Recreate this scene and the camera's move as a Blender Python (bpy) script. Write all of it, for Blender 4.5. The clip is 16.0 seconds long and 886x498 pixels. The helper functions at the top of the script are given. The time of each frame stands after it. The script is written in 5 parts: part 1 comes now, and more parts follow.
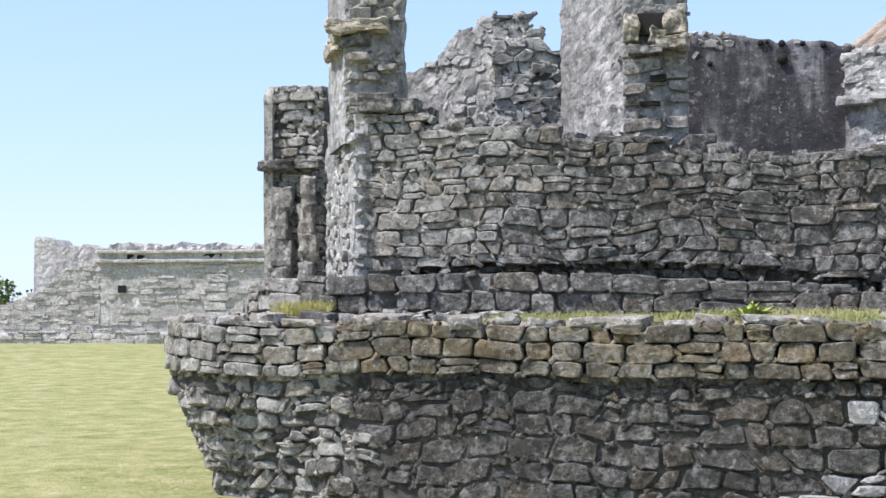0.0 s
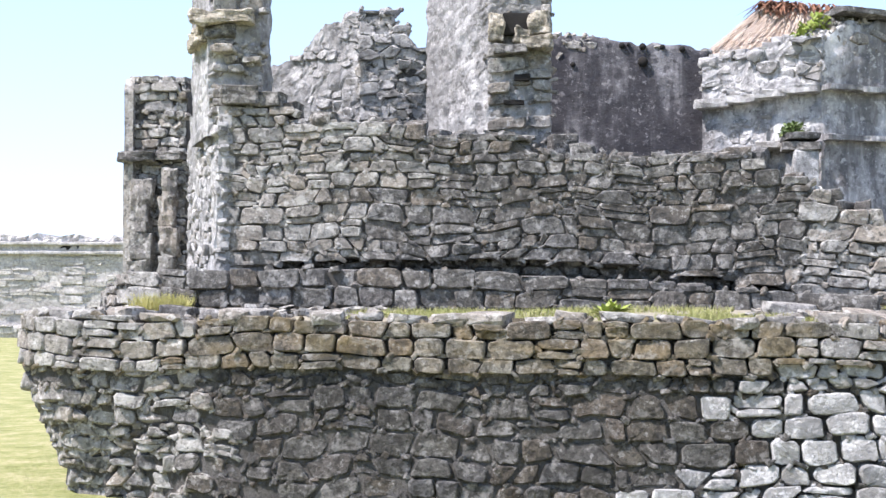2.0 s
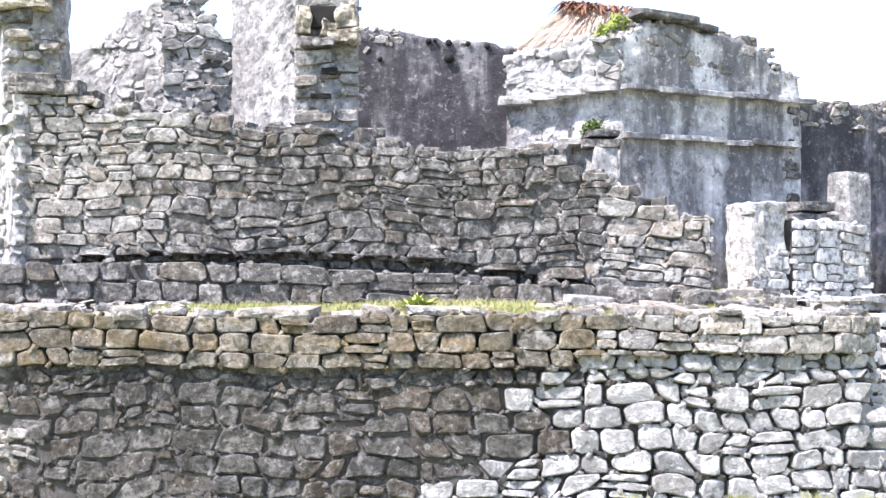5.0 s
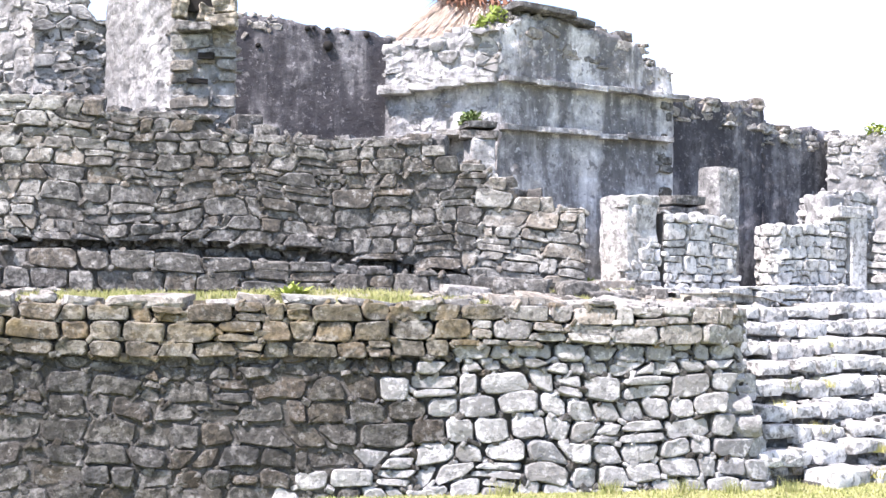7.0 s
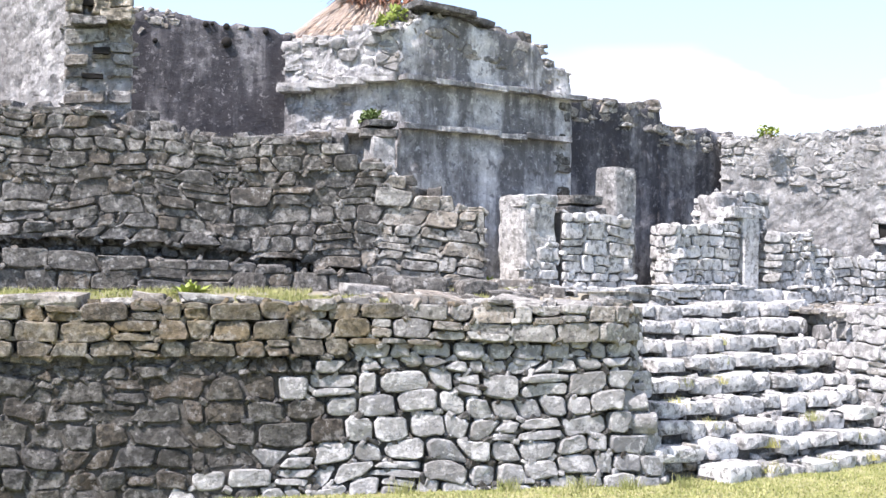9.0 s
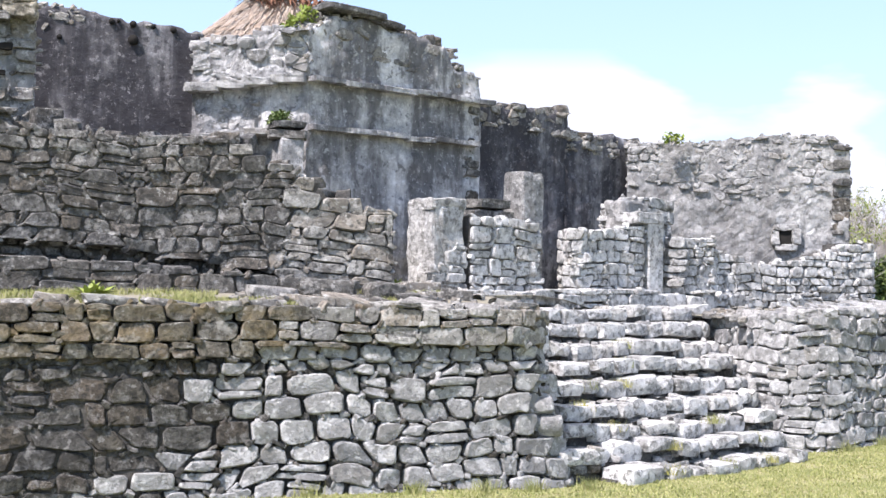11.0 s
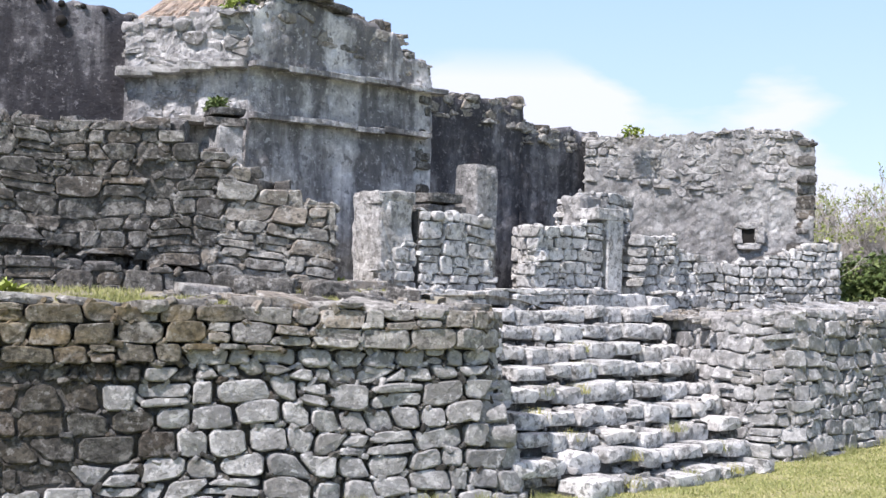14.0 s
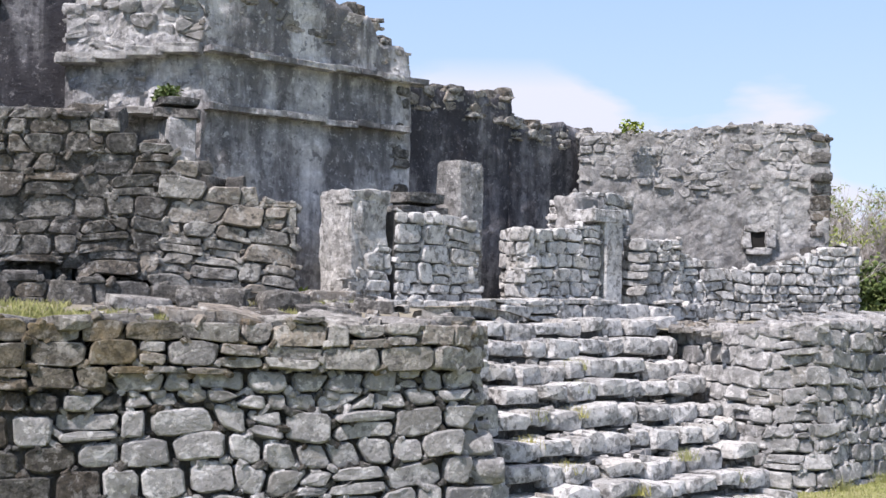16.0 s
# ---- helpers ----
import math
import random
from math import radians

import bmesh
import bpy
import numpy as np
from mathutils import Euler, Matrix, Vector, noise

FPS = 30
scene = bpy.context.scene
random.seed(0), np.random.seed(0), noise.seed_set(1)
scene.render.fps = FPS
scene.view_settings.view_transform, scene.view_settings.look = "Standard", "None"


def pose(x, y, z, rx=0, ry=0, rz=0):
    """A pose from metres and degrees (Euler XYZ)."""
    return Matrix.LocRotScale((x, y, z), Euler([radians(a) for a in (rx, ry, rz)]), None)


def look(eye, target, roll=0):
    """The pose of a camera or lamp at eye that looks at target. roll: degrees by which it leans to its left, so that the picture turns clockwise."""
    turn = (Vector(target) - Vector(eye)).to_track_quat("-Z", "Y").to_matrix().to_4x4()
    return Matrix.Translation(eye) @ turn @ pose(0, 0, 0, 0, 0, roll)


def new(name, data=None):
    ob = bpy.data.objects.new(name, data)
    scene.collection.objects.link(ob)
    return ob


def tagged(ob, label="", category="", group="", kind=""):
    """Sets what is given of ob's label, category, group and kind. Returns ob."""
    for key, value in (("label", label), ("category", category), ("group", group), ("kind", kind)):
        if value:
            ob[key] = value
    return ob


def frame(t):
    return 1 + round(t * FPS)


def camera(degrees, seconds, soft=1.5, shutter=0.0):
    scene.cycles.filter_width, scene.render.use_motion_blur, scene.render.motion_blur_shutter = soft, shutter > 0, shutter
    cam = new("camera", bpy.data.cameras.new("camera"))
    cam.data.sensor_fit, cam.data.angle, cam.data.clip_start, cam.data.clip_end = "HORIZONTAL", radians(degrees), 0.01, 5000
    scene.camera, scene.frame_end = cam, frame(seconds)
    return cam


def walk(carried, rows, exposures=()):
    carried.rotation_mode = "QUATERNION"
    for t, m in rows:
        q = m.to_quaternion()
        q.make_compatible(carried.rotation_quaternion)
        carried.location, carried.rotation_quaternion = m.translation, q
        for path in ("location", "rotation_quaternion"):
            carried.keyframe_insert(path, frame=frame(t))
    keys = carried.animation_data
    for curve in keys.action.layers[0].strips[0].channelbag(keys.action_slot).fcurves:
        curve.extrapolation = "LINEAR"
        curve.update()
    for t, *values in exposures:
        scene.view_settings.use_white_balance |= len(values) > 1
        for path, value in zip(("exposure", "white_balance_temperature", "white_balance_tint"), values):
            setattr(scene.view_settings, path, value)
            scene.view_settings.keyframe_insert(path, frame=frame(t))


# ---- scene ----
cam = camera(36.91, 16.0)
PATH = [
    (0.0, -0.000, 0.000, 1.650, 92.24, 0.19, 11.47),
    (0.5, 0.000, -0.000, 1.650, 92.17, -0.10, 10.23),
    (1.0, -0.000, 0.000, 1.650, 92.07, -0.16, 8.64),
    (1.5, -0.000, 0.000, 1.650, 92.05, -0.31, 6.97),
    (2.0, -0.000, 0.000, 1.650, 92.06, -0.28, 5.57),
    (2.5, -0.000, 0.000, 1.650, 92.04, -0.49, 4.33),
    (3.0, -0.000, 0.000, 1.650, 91.91, -0.32, 3.18),
    (3.5, 0.000, -0.000, 1.650, 91.83, -0.24, 1.88),
    (4.0, 0.000, -0.000, 1.650, 91.90, -0.04, 0.30),
    (6.5, -0.000, -0.000, 1.650, 91.52, -0.62, -6.83),
    (7.0, -0.000, -0.000, 1.650, 91.40, -0.61, -8.07),
    (7.5, -0.000, -0.000, 1.650, 91.38, -0.64, -9.17),
    (8.0, 0.000, 0.000, 1.650, 91.41, -0.54, -10.30),
    (8.5, 0.000, 0.000, 1.650, 91.45, -0.59, -11.33),
    (9.0, 0.000, 0.000, 1.650, 91.39, -0.64, -12.40),
    (11.5, 0.000, 0.000, 1.650, 91.54, -1.32, -16.99),
    (12.0, 0.000, 0.000, 1.650, 91.35, -1.59, -17.45),
    (12.5, 0.014, 0.025, 1.650, 91.27, -1.49, -17.88),
    (13.0, 0.070, 0.191, 1.653, 91.38, -1.44, -17.81),
    (13.5, 0.155, 0.392, 1.651, 91.43, -1.47, -18.12),
    (14.0, 0.290, 0.745, 1.656, 91.54, -1.33, -18.34),
    (14.5, 0.438, 1.107, 1.659, 91.60, -1.60, -18.49),
    (15.0, 0.555, 1.415, 1.661, 91.56, -1.57, -18.51),
    (15.5, 0.667, 1.688, 1.662, 91.65, -1.29, -18.57),
    (16.0, 0.839, 2.074, 1.661, 91.97, -1.02, -18.73),
]
EXPOSURES = [(0.0, 0.6, 6100, 17), (1.5, 0.86, 6100, 19), (3.5, 1.58, 6150, 22), (4.5, 1.62, 6150, 22), (7.0, 1.5, 6200, 23), (9.0, 1.12, 6200, 21), (11.5, 0.82, 6200, 20), (12.5, 0.80, 6200, 20), (13.5, 0.68, 6200, 20), (16.0, 0.43, 6260, 21)]
walk(cam, [(r[0], pose(*r[1:])) for r in PATH], EXPOSURES)

# ---- sky and sun ----
SUN = Vector((-0.50, -0.27, 0.82)).normalized()
world = bpy.data.worlds.new("sky")
scene.world = world
world.use_nodes = True
wn, wl = world.node_tree.nodes, world.node_tree.links
wn.clear()
w_out, w_bg, w_sky = wn.new("ShaderNodeOutputWorld"), wn.new("ShaderNodeBackground"), wn.new("ShaderNodeTexSky")
w_sky.sky_type, w_sky.sun_disc = "NISHITA", False
w_sky.sun_elevation, w_sky.sun_rotation = math.asin(SUN.z), math.atan2(SUN.x, SUN.y) % (2 * math.pi)
w_sky.dust_density, w_sky.air_density, w_sky.ozone_density = 0.4, 1.0, 2.5
w_co, w_map, w_noise, w_ramp, w_mix = (wn.new("ShaderNodeTexCoord"), wn.new("ShaderNodeMapping"), wn.new("ShaderNodeTexNoise"),
                                       wn.new("ShaderNodeValToRGB"), wn.new("ShaderNodeMixRGB"))
w_map.inputs["Scale"].default_value = (2.6, 2.6, 9.0)
w_map.inputs["Location"].default_value = (0.35, 0.1, 0.25)
w_noise.inputs["Scale"].default_value, w_noise.inputs["Detail"].default_value = 1.3, 7.0
w_ramp.color_ramp.elements[0].position, w_ramp.color_ramp.elements[1].position = 0.46, 0.54
w_mix.inputs["Color2"].default_value = (4.1, 4.4, 4.8, 1)
wl.new(w_co.outputs["Generated"], w_map.inputs["Vector"])
wl.new(w_map.outputs["Vector"], w_noise.inputs["Vector"])
w_split, w_east, w_high = wn.new("ShaderNodeSeparateXYZ"), wn.new("ShaderNodeMapRange"), wn.new("ShaderNodeMapRange")
wl.new(w_co.outputs["Generated"], w_split.inputs[0])
for w_range, w_axis, w_lo, w_hi in ((w_east, "X", 0.10, 0.30), (w_high, "Z", 0.178, 0.155)):
    w_range.inputs["From Min"].default_value, w_range.inputs["From Max"].default_value = w_lo, w_hi
    wl.new(w_split.outputs[w_axis], w_range.inputs["Value"])
# cloud banks, one beyond the other along the horizon
w_bank, w_wave, w_sum = wn.new("ShaderNodeMath"), wn.new("ShaderNodeMath"), wn.new("ShaderNodeMath")
w_bank.operation, w_wave.operation, w_sum.operation = "MULTIPLY_ADD", "COSINE", "MULTIPLY_ADD"
w_bank.inputs[1].default_value, w_bank.inputs[2].default_value, w_sum.inputs[1].default_value = 37.0, -13.5, 0.09
wl.new(w_split.outputs["X"], w_bank.inputs[0]), wl.new(w_bank.outputs[0], w_wave.inputs[0])
wl.new(w_wave.outputs[0], w_sum.inputs[0]), wl.new(w_noise.outputs["Fac"], w_sum.inputs[2])
wl.new(w_sum.outputs[0], w_ramp.inputs["Fac"])
w_m1, w_m2 = wn.new("ShaderNodeMath"), wn.new("ShaderNodeMath")
w_m1.operation = w_m2.operation = "MULTIPLY"
wl.new(w_east.outputs["Result"], w_m1.inputs[0]), wl.new(w_high.outputs["Result"], w_m1.inputs[1])
wl.new(w_m1.outputs[0], w_m2.inputs[0]), wl.new(w_ramp.outputs["Color"], w_m2.inputs[1])
wl.new(w_m2.outputs[0], w_mix.inputs["Fac"])
# thin bright haze: milky near the horizon, pale blue higher up
w_alt, w_haze, w_veil = wn.new("ShaderNodeMapRange"), wn.new("ShaderNodeValToRGB"), wn.new("ShaderNodeMixRGB")
w_alt.inputs["From Min"].default_value, w_alt.inputs["From Max"].default_value = -0.05, 0.55
for w_e, w_p, w_c in zip((w_haze.color_ramp.elements[0], w_haze.color_ramp.elements.new(0.42), w_haze.color_ramp.elements[1]), (0.08, 0.42, 1.0),
                         ((0.80, 0.99, 1.13, 1), (0.38, 0.73, 1.03, 1), (0.24, 0.60, 1.18, 1))):
    w_e.position, w_e.color = w_p, w_c
w_gain = wn.new("ShaderNodeMixRGB")
w_gain.blend_type, w_gain.inputs["Fac"].default_value, w_gain.inputs["Color2"].default_value = "MULTIPLY", 1.0, (4.2, 4.2, 4.2, 1)
wl.new(w_split.outputs["Z"], w_alt.inputs["Value"]), wl.new(w_alt.outputs["Result"], w_haze.inputs["Fac"])
wl.new(w_haze.outputs["Color"], w_gain.inputs["Color1"])
w_veil.inputs["Fac"].default_value = 0.8
wl.new(w_sky.outputs["Color"], w_veil.inputs["Color1"]), wl.new(w_gain.outputs["Color"], w_veil.inputs["Color2"])
wl.new(w_veil.outputs["Color"], w_mix.inputs["Color1"])
wl.new(w_mix.outputs["Color"], w_bg.inputs["Color"])
w_bg.inputs["Strength"].default_value = 0.15
wl.new(w_bg.outputs["Background"], w_out.inputs["Surface"])
sun = new("sun", bpy.data.lights.new("sun", "SUN"))
sun.data.energy, sun.data.angle, sun.data.color = 4.6, radians(0.53), (1.0, 0.95, 0.87)
sun.matrix_world = look((0, 0, 30), Vector((0, 0, 30)) - SUN)


# ---- materials ----
def material(name):
    m = bpy.data.materials.new(name)
    m.use_nodes = True
    nodes, links = m.node_tree.nodes, m.node_tree.links
    return m, nodes, links, nodes["Principled BSDF"]


def node(nodes, kind, **values):
    n = nodes.new(kind)
    for key, value in values.items():
        n.inputs[key.replace("_", " ")].default_value = value
    return n


def ramp(nodes, stops):
    n = nodes.new("ShaderNodeValToRGB")
    el = n.color_ramp.elements
    while len(el) < len(stops):
        el.new(0.5)
    for e, (p, c) in zip(el, stops):
        e.position = p
        e.color = (*c, 1) if len(c) == 3 else c
    return n


def mix(nodes, links, fac, a, b, mode="MIX"):
    n = nodes.new("ShaderNodeMixRGB")
    n.blend_type = mode
    for sock, v in (("Fac", fac), ("Color1", a), ("Color2", b)):
        if isinstance(v, (int, float)):
            n.inputs[sock].default_value = v
        elif isinstance(v, tuple):
            n.inputs[sock].default_value = (*v, 1)
        else:
            links.new(v, n.inputs[sock])
    return n.outputs["Color"]


def stone_material(name, tones, lichen, pale, dark=0.5, bump=0.35, rough=0.92, grain=1.0, spots=0.52, ochre=0.0):
    """Weathered limestone: a tone for each stone, grain, black lichen in blotches and pale scuffs."""
    m, n, l, b = material(name)
    info, geo, tc = n.new("ShaderNodeObjectInfo"), n.new("ShaderNodeNewGeometry"), n.new("ShaderNodeTexCoord")
    add = n.new("ShaderNodeMath")
    add.operation = "ADD"
    l.new(info.outputs["Random"], add.inputs[0]), l.new(geo.outputs["Random Per Island"], add.inputs[1])
    fr = n.new("ShaderNodeMath")
    fr.operation = "FRACT"
    l.new(add.outputs[0], fr.inputs[0])
    tone = ramp(n, [(k / (len(tones) - 1), c) for k, c in enumerate(tones)])
    l.new(fr.outputs[0], tone.inputs["Fac"])
    pos = geo.outputs["Position"]
    big = node(n, "ShaderNodeTexNoise", Scale=2.3, Detail=6.0, Roughness=0.65)
    mid = node(n, "ShaderNodeTexNoise", Scale=11.0, Detail=8.0, Roughness=0.7)
    fine = node(n, "ShaderNodeTexNoise", Scale=42.0, Detail=3.0, Roughness=0.6)
    for t in (big, mid, fine):
        l.new(pos, t.inputs["Vector"])
    g = ramp(n, [(0.34, (0.42, 0.42, 0.42)), (0.5, (0.95, 0.95, 0.95)), (0.66, (1.55, 1.55, 1.55))])
    l.new(mid.outputs["Fac"], g.inputs["Fac"])
    col = mix(n, l, grain, tone.outputs["Color"], g.outputs["Color"], "MULTIPLY")
    f2 = ramp(n, [(0.34, (0.68, 0.68, 0.68)), (0.66, (1.3, 1.3, 1.3))])
    l.new(fine.outputs["Fac"], f2.inputs["Fac"])
    col = mix(n, l, 0.75 * grain ** 1.5, col, f2.outputs["Color"], "MULTIPLY")
    pm = ramp(n, [(0.52, (0, 0, 0)), (0.60, (1, 1, 1))])
    off = node(n, "ShaderNodeTexNoise", Scale=8.5, Detail=7.0, Roughness=0.66)
    mv = n.new("ShaderNodeVectorMath")
    mv.operation = "ADD"
    mv.inputs[1].default_value = (7.3, 2.1, 4.4)
    l.new(pos, mv.inputs[0]), l.new(mv.outputs[0], off.inputs["Vector"])
    l.new(off.outputs["Fac"], pm.inputs["Fac"])
    scuff = n.new("ShaderNodeMath")
    scuff.operation = "MULTIPLY"
    scuff.inputs[1].default_value = 0.6
    l.new(pm.outputs["Color"], scuff.inputs[0])
    col = mix(n, l, scuff.outputs[0], col, pale)
    lm = ramp(n, [(0.49, (0, 0, 0)), (0.57, (1, 1, 1))])
    two = mix(n, l, 0.5, big.outputs["Fac"], mid.outputs["Fac"])
    l.new(two, lm.inputs["Fac"])
    k = n.new("ShaderNodeMath")
    k.operation = "MULTIPLY"
    k.inputs[1].default_value = dark
    l.new(lm.outputs["Color"], k.inputs[0])
    col = mix(n, l, k.outputs[0], col, lichen)
    crust = node(n, "ShaderNodeTexNoise", Scale=15.0, Detail=6.0, Roughness=0.66)
    mv2 = n.new("ShaderNodeVectorMath")
    mv2.operation = "ADD"
    mv2.inputs[1].default_value = (1.9, 8.2, 3.7)
    l.new(pos, mv2.inputs[0]), l.new(mv2.outputs[0], crust.inputs["Vector"])
    cm = ramp(n, [(spots, (0, 0, 0)), (spots + 0.06, (1, 1, 1))])
    l.new(crust.outputs["Fac"], cm.inputs["Fac"])
    k3 = n.new("ShaderNodeMath")
    k3.operation = "MULTIPLY"
    k3.inputs[1].default_value = 0.75
    l.new(cm.outputs["Color"], k3.inputs[0])
    col = mix(n, l, k3.outputs[0], col, lichen)
    wm = ramp(n, [(0.36, (0.75, 0.75, 0.75)), (0.42, (0, 0, 0))])
    l.new(crust.outputs["Fac"], wm.inputs["Fac"])
    col = mix(n, l, wm.outputs["Color"], col, pale)
    if ochre:
        # rust-yellow lichen in wandering drifts
        drift = node(n, "ShaderNodeTexNoise", Scale=1.6, Detail=6.0, Roughness=0.6)
        mp = n.new("ShaderNodeMapping")
        mp.inputs["Scale"].default_value, mp.inputs["Location"].default_value = (1.0, 1.0, 3.2), (3.0, 1.0, 0.6)
        l.new(pos, mp.inputs["Vector"]), l.new(mp.outputs["Vector"], drift.inputs["Vector"])
        om = ramp(n, [(0.46, (0, 0, 0)), (0.62, (ochre, ochre, ochre))])
        l.new(drift.outputs["Fac"], om.inputs["Fac"])
        col = mix(n, l, om.outputs["Color"], col, mix(n, l, 1.0, (0.30, 0.225, 0.10), g.outputs["Color"], "MULTIPLY"))
    l.new(col, b.inputs["Base Color"])
    b.inputs["Roughness"].default_value = rough
    b.inputs["Specular IOR Level"].default_value = 0.2
    bm_, bf = node(n, "ShaderNodeBump", Strength=bump * 2.2, Distance=0.05), node(n, "ShaderNodeBump", Strength=bump * 2.2, Distance=0.012)
    l.new(mid.outputs["Fac"], bm_.inputs["Height"])
    l.new(fine.outputs["Fac"], bf.inputs["Height"])
    l.new(bm_.outputs["Normal"], bf.inputs["Normal"])
    l.new(bf.outputs["Normal"], b.inputs["Normal"])
    return m


def plaster_material(name, base, stain, pale, streak=0.6, rubble=0.3):
    """Old lime plaster over rubble: black rain streaks that run down, pale worn patches, pits."""
    m, n, l, b = material(name)
    geo = n.new("ShaderNodeNewGeometry")
    pos = geo.outputs["Position"]
    mp = n.new("ShaderNodeMapping")
    mp.inputs["Scale"].default_value = (2.4, 2.4, 0.42)
    l.new(pos, mp.inputs["Vector"])
    run = node(n, "ShaderNodeTexNoise", Scale=1.0, Detail=7.0, Roughness=0.62)
    l.new(mp.outputs["Vector"], run.inputs["Vector"])
    big = node(n, "ShaderNodeTexNoise", Scale=1.1, Detail=7.0, Roughness=0.68)
    mid = node(n, "ShaderNodeTexNoise", Scale=9.0, Detail=9.0, Roughness=0.72)
    fine = node(n, "ShaderNodeTexNoise", Scale=45.0, Detail=3.0, Roughness=0.6)
    vor = node(n, "ShaderNodeTexVoronoi", Scale=7.5)
    wob = n.new("ShaderNodeMixRGB")
    wob.inputs["Fac"].default_value = 0.12
    l.new(pos, wob.inputs["Color1"])
    for t in (big, mid, fine):
        l.new(pos, t.inputs["Vector"])
    l.new(mid.outputs["Color"], wob.inputs["Color2"])
    l.new(wob.outputs["Color"], vor.inputs["Vector"])
    g = ramp(n, [(0.34, (0.66, 0.66, 0.66)), (0.5, (0.97, 0.97, 0.97)), (0.66, (1.3, 1.3, 1.3))])
    l.new(mid.outputs["Fac"], g.inputs["Fac"])
    col = mix(n, l, 1.0, base, g.outputs["Color"], "MULTIPLY")
    pm = ramp(n, [(0.47, (0, 0, 0)), (0.57, (1, 1, 1))])
    l.new(big.outputs["Fac"], pm.inputs["Fac"])
    col = mix(n, l, pm.outputs["Color"], col, mix(n, l, 1.0, pale, g.outputs["Color"], "MULTIPLY"))
    sm = ramp(n, [(0.40, (0, 0, 0)), (0.58, (1, 1, 1))])
    sm.color_ramp.interpolation = "EASE"
    l.new(run.outputs["Fac"], sm.inputs["Fac"])
    k = n.new("ShaderNodeMath")
    k.operation = "MULTIPLY"
    k.inputs[1].default_value = streak
    l.new(sm.outputs["Color"], k.inputs[0])
    col = mix(n, l, k.outputs[0], col, stain)
    mp2 = n.new("ShaderNodeMapping")
    mp2.inputs["Scale"].default_value = (10.0, 10.0, 1.1)
    l.new(pos, mp2.inputs["Vector"])
    run2 = node(n, "ShaderNodeTexNoise", Scale=1.0, Detail=8.0, Roughness=0.7)
    l.new(mp2.outputs["Vector"], run2.inputs["Vector"])
    sm2 = ramp(n, [(0.50, (0, 0, 0)), (0.66, (0.4, 0.4, 0.4))])
    l.new(run2.outputs["Fac"], sm2.inputs["Fac"])
    col = mix(n, l, sm2.outputs["Color"], col, stain)
    speck = node(n, "ShaderNodeTexNoise", Scale=26.0, Detail=3.0, Roughness=0.6)
    l.new(pos, speck.inputs["Vector"])
    sp = ramp(n, [(0.63, (0, 0, 0)), (0.70, (0.4, 0.4, 0.4))])
    l.new(speck.outputs["Fac"], sp.inputs["Fac"])
    col = mix(n, l, sp.outputs["Color"], col, tuple(min(0.8, 1.45 * c) for c in pale))
    pit = ramp(n, [(0.57, (0, 0, 0)), (0.66, (1, 1, 1))])
    l.new(mid.outputs["Fac"], pit.inputs["Fac"])
    k2 = n.new("ShaderNodeMath")
    k2.operation = "MULTIPLY"
    k2.inputs[1].default_value = 0.28
    l.new(pit.outputs["Color"], k2.inputs[0])
    col = mix(n, l, k2.outputs[0], col, tuple(min(1.0, 1.5 * c) for c in pale))
    crust = node(n, "ShaderNodeTexNoise", Scale=9.0, Detail=7.0, Roughness=0.68)
    mv = n.new("ShaderNodeVectorMath")
    mv.operation = "ADD"
    mv.inputs[1].default_value = (4.1, 0.7, 9.3)
    l.new(pos, mv.inputs[0]), l.new(mv.outputs[0], crust.inputs["Vector"])
    cm = ramp(n, [(0.55, (0, 0, 0)), (0.61, (0.7, 0.7, 0.7))])
    l.new(crust.outputs["Fac"], cm.inputs["Fac"])
    col = mix(n, l, cm.outputs["Color"], col, stain)
    wm = ramp(n, [(0.34, (0.45, 0.45, 0.45)), (0.41, (0, 0, 0))])
    l.new(crust.outputs["Fac"], wm.inputs["Fac"])
    col = mix(n, l, wm.outputs["Color"], col, tuple(min(0.8, 1.3 * c) for c in pale))
    l.new(col, b.inputs["Base Color"])
    b.inputs["Roughness"].default_value = 0.95
    b.inputs["Specular IOR Level"].default_value = 0.15
    bv, bm_, bf = (node(n, "ShaderNodeBump", Strength=rubble, Distance=0.06), node(n, "ShaderNodeBump", Strength=0.55, Distance=0.04),
                   node(n, "ShaderNodeBump", Strength=0.6, Distance=0.012))
    bv.invert = True
    l.new(vor.outputs["Distance"], bv.inputs["Height"])
    l.new(mid.outputs["Fac"], bm_.inputs["Height"])
    l.new(fine.outputs["Fac"], bf.inputs["Height"])
    l.new(bv.outputs["Normal"], bm_.inputs["Normal"])
    l.new(bm_.outputs["Normal"], bf.inputs["Normal"])
    l.new(bf.outputs["Normal"], b.inputs["Normal"])
    return m


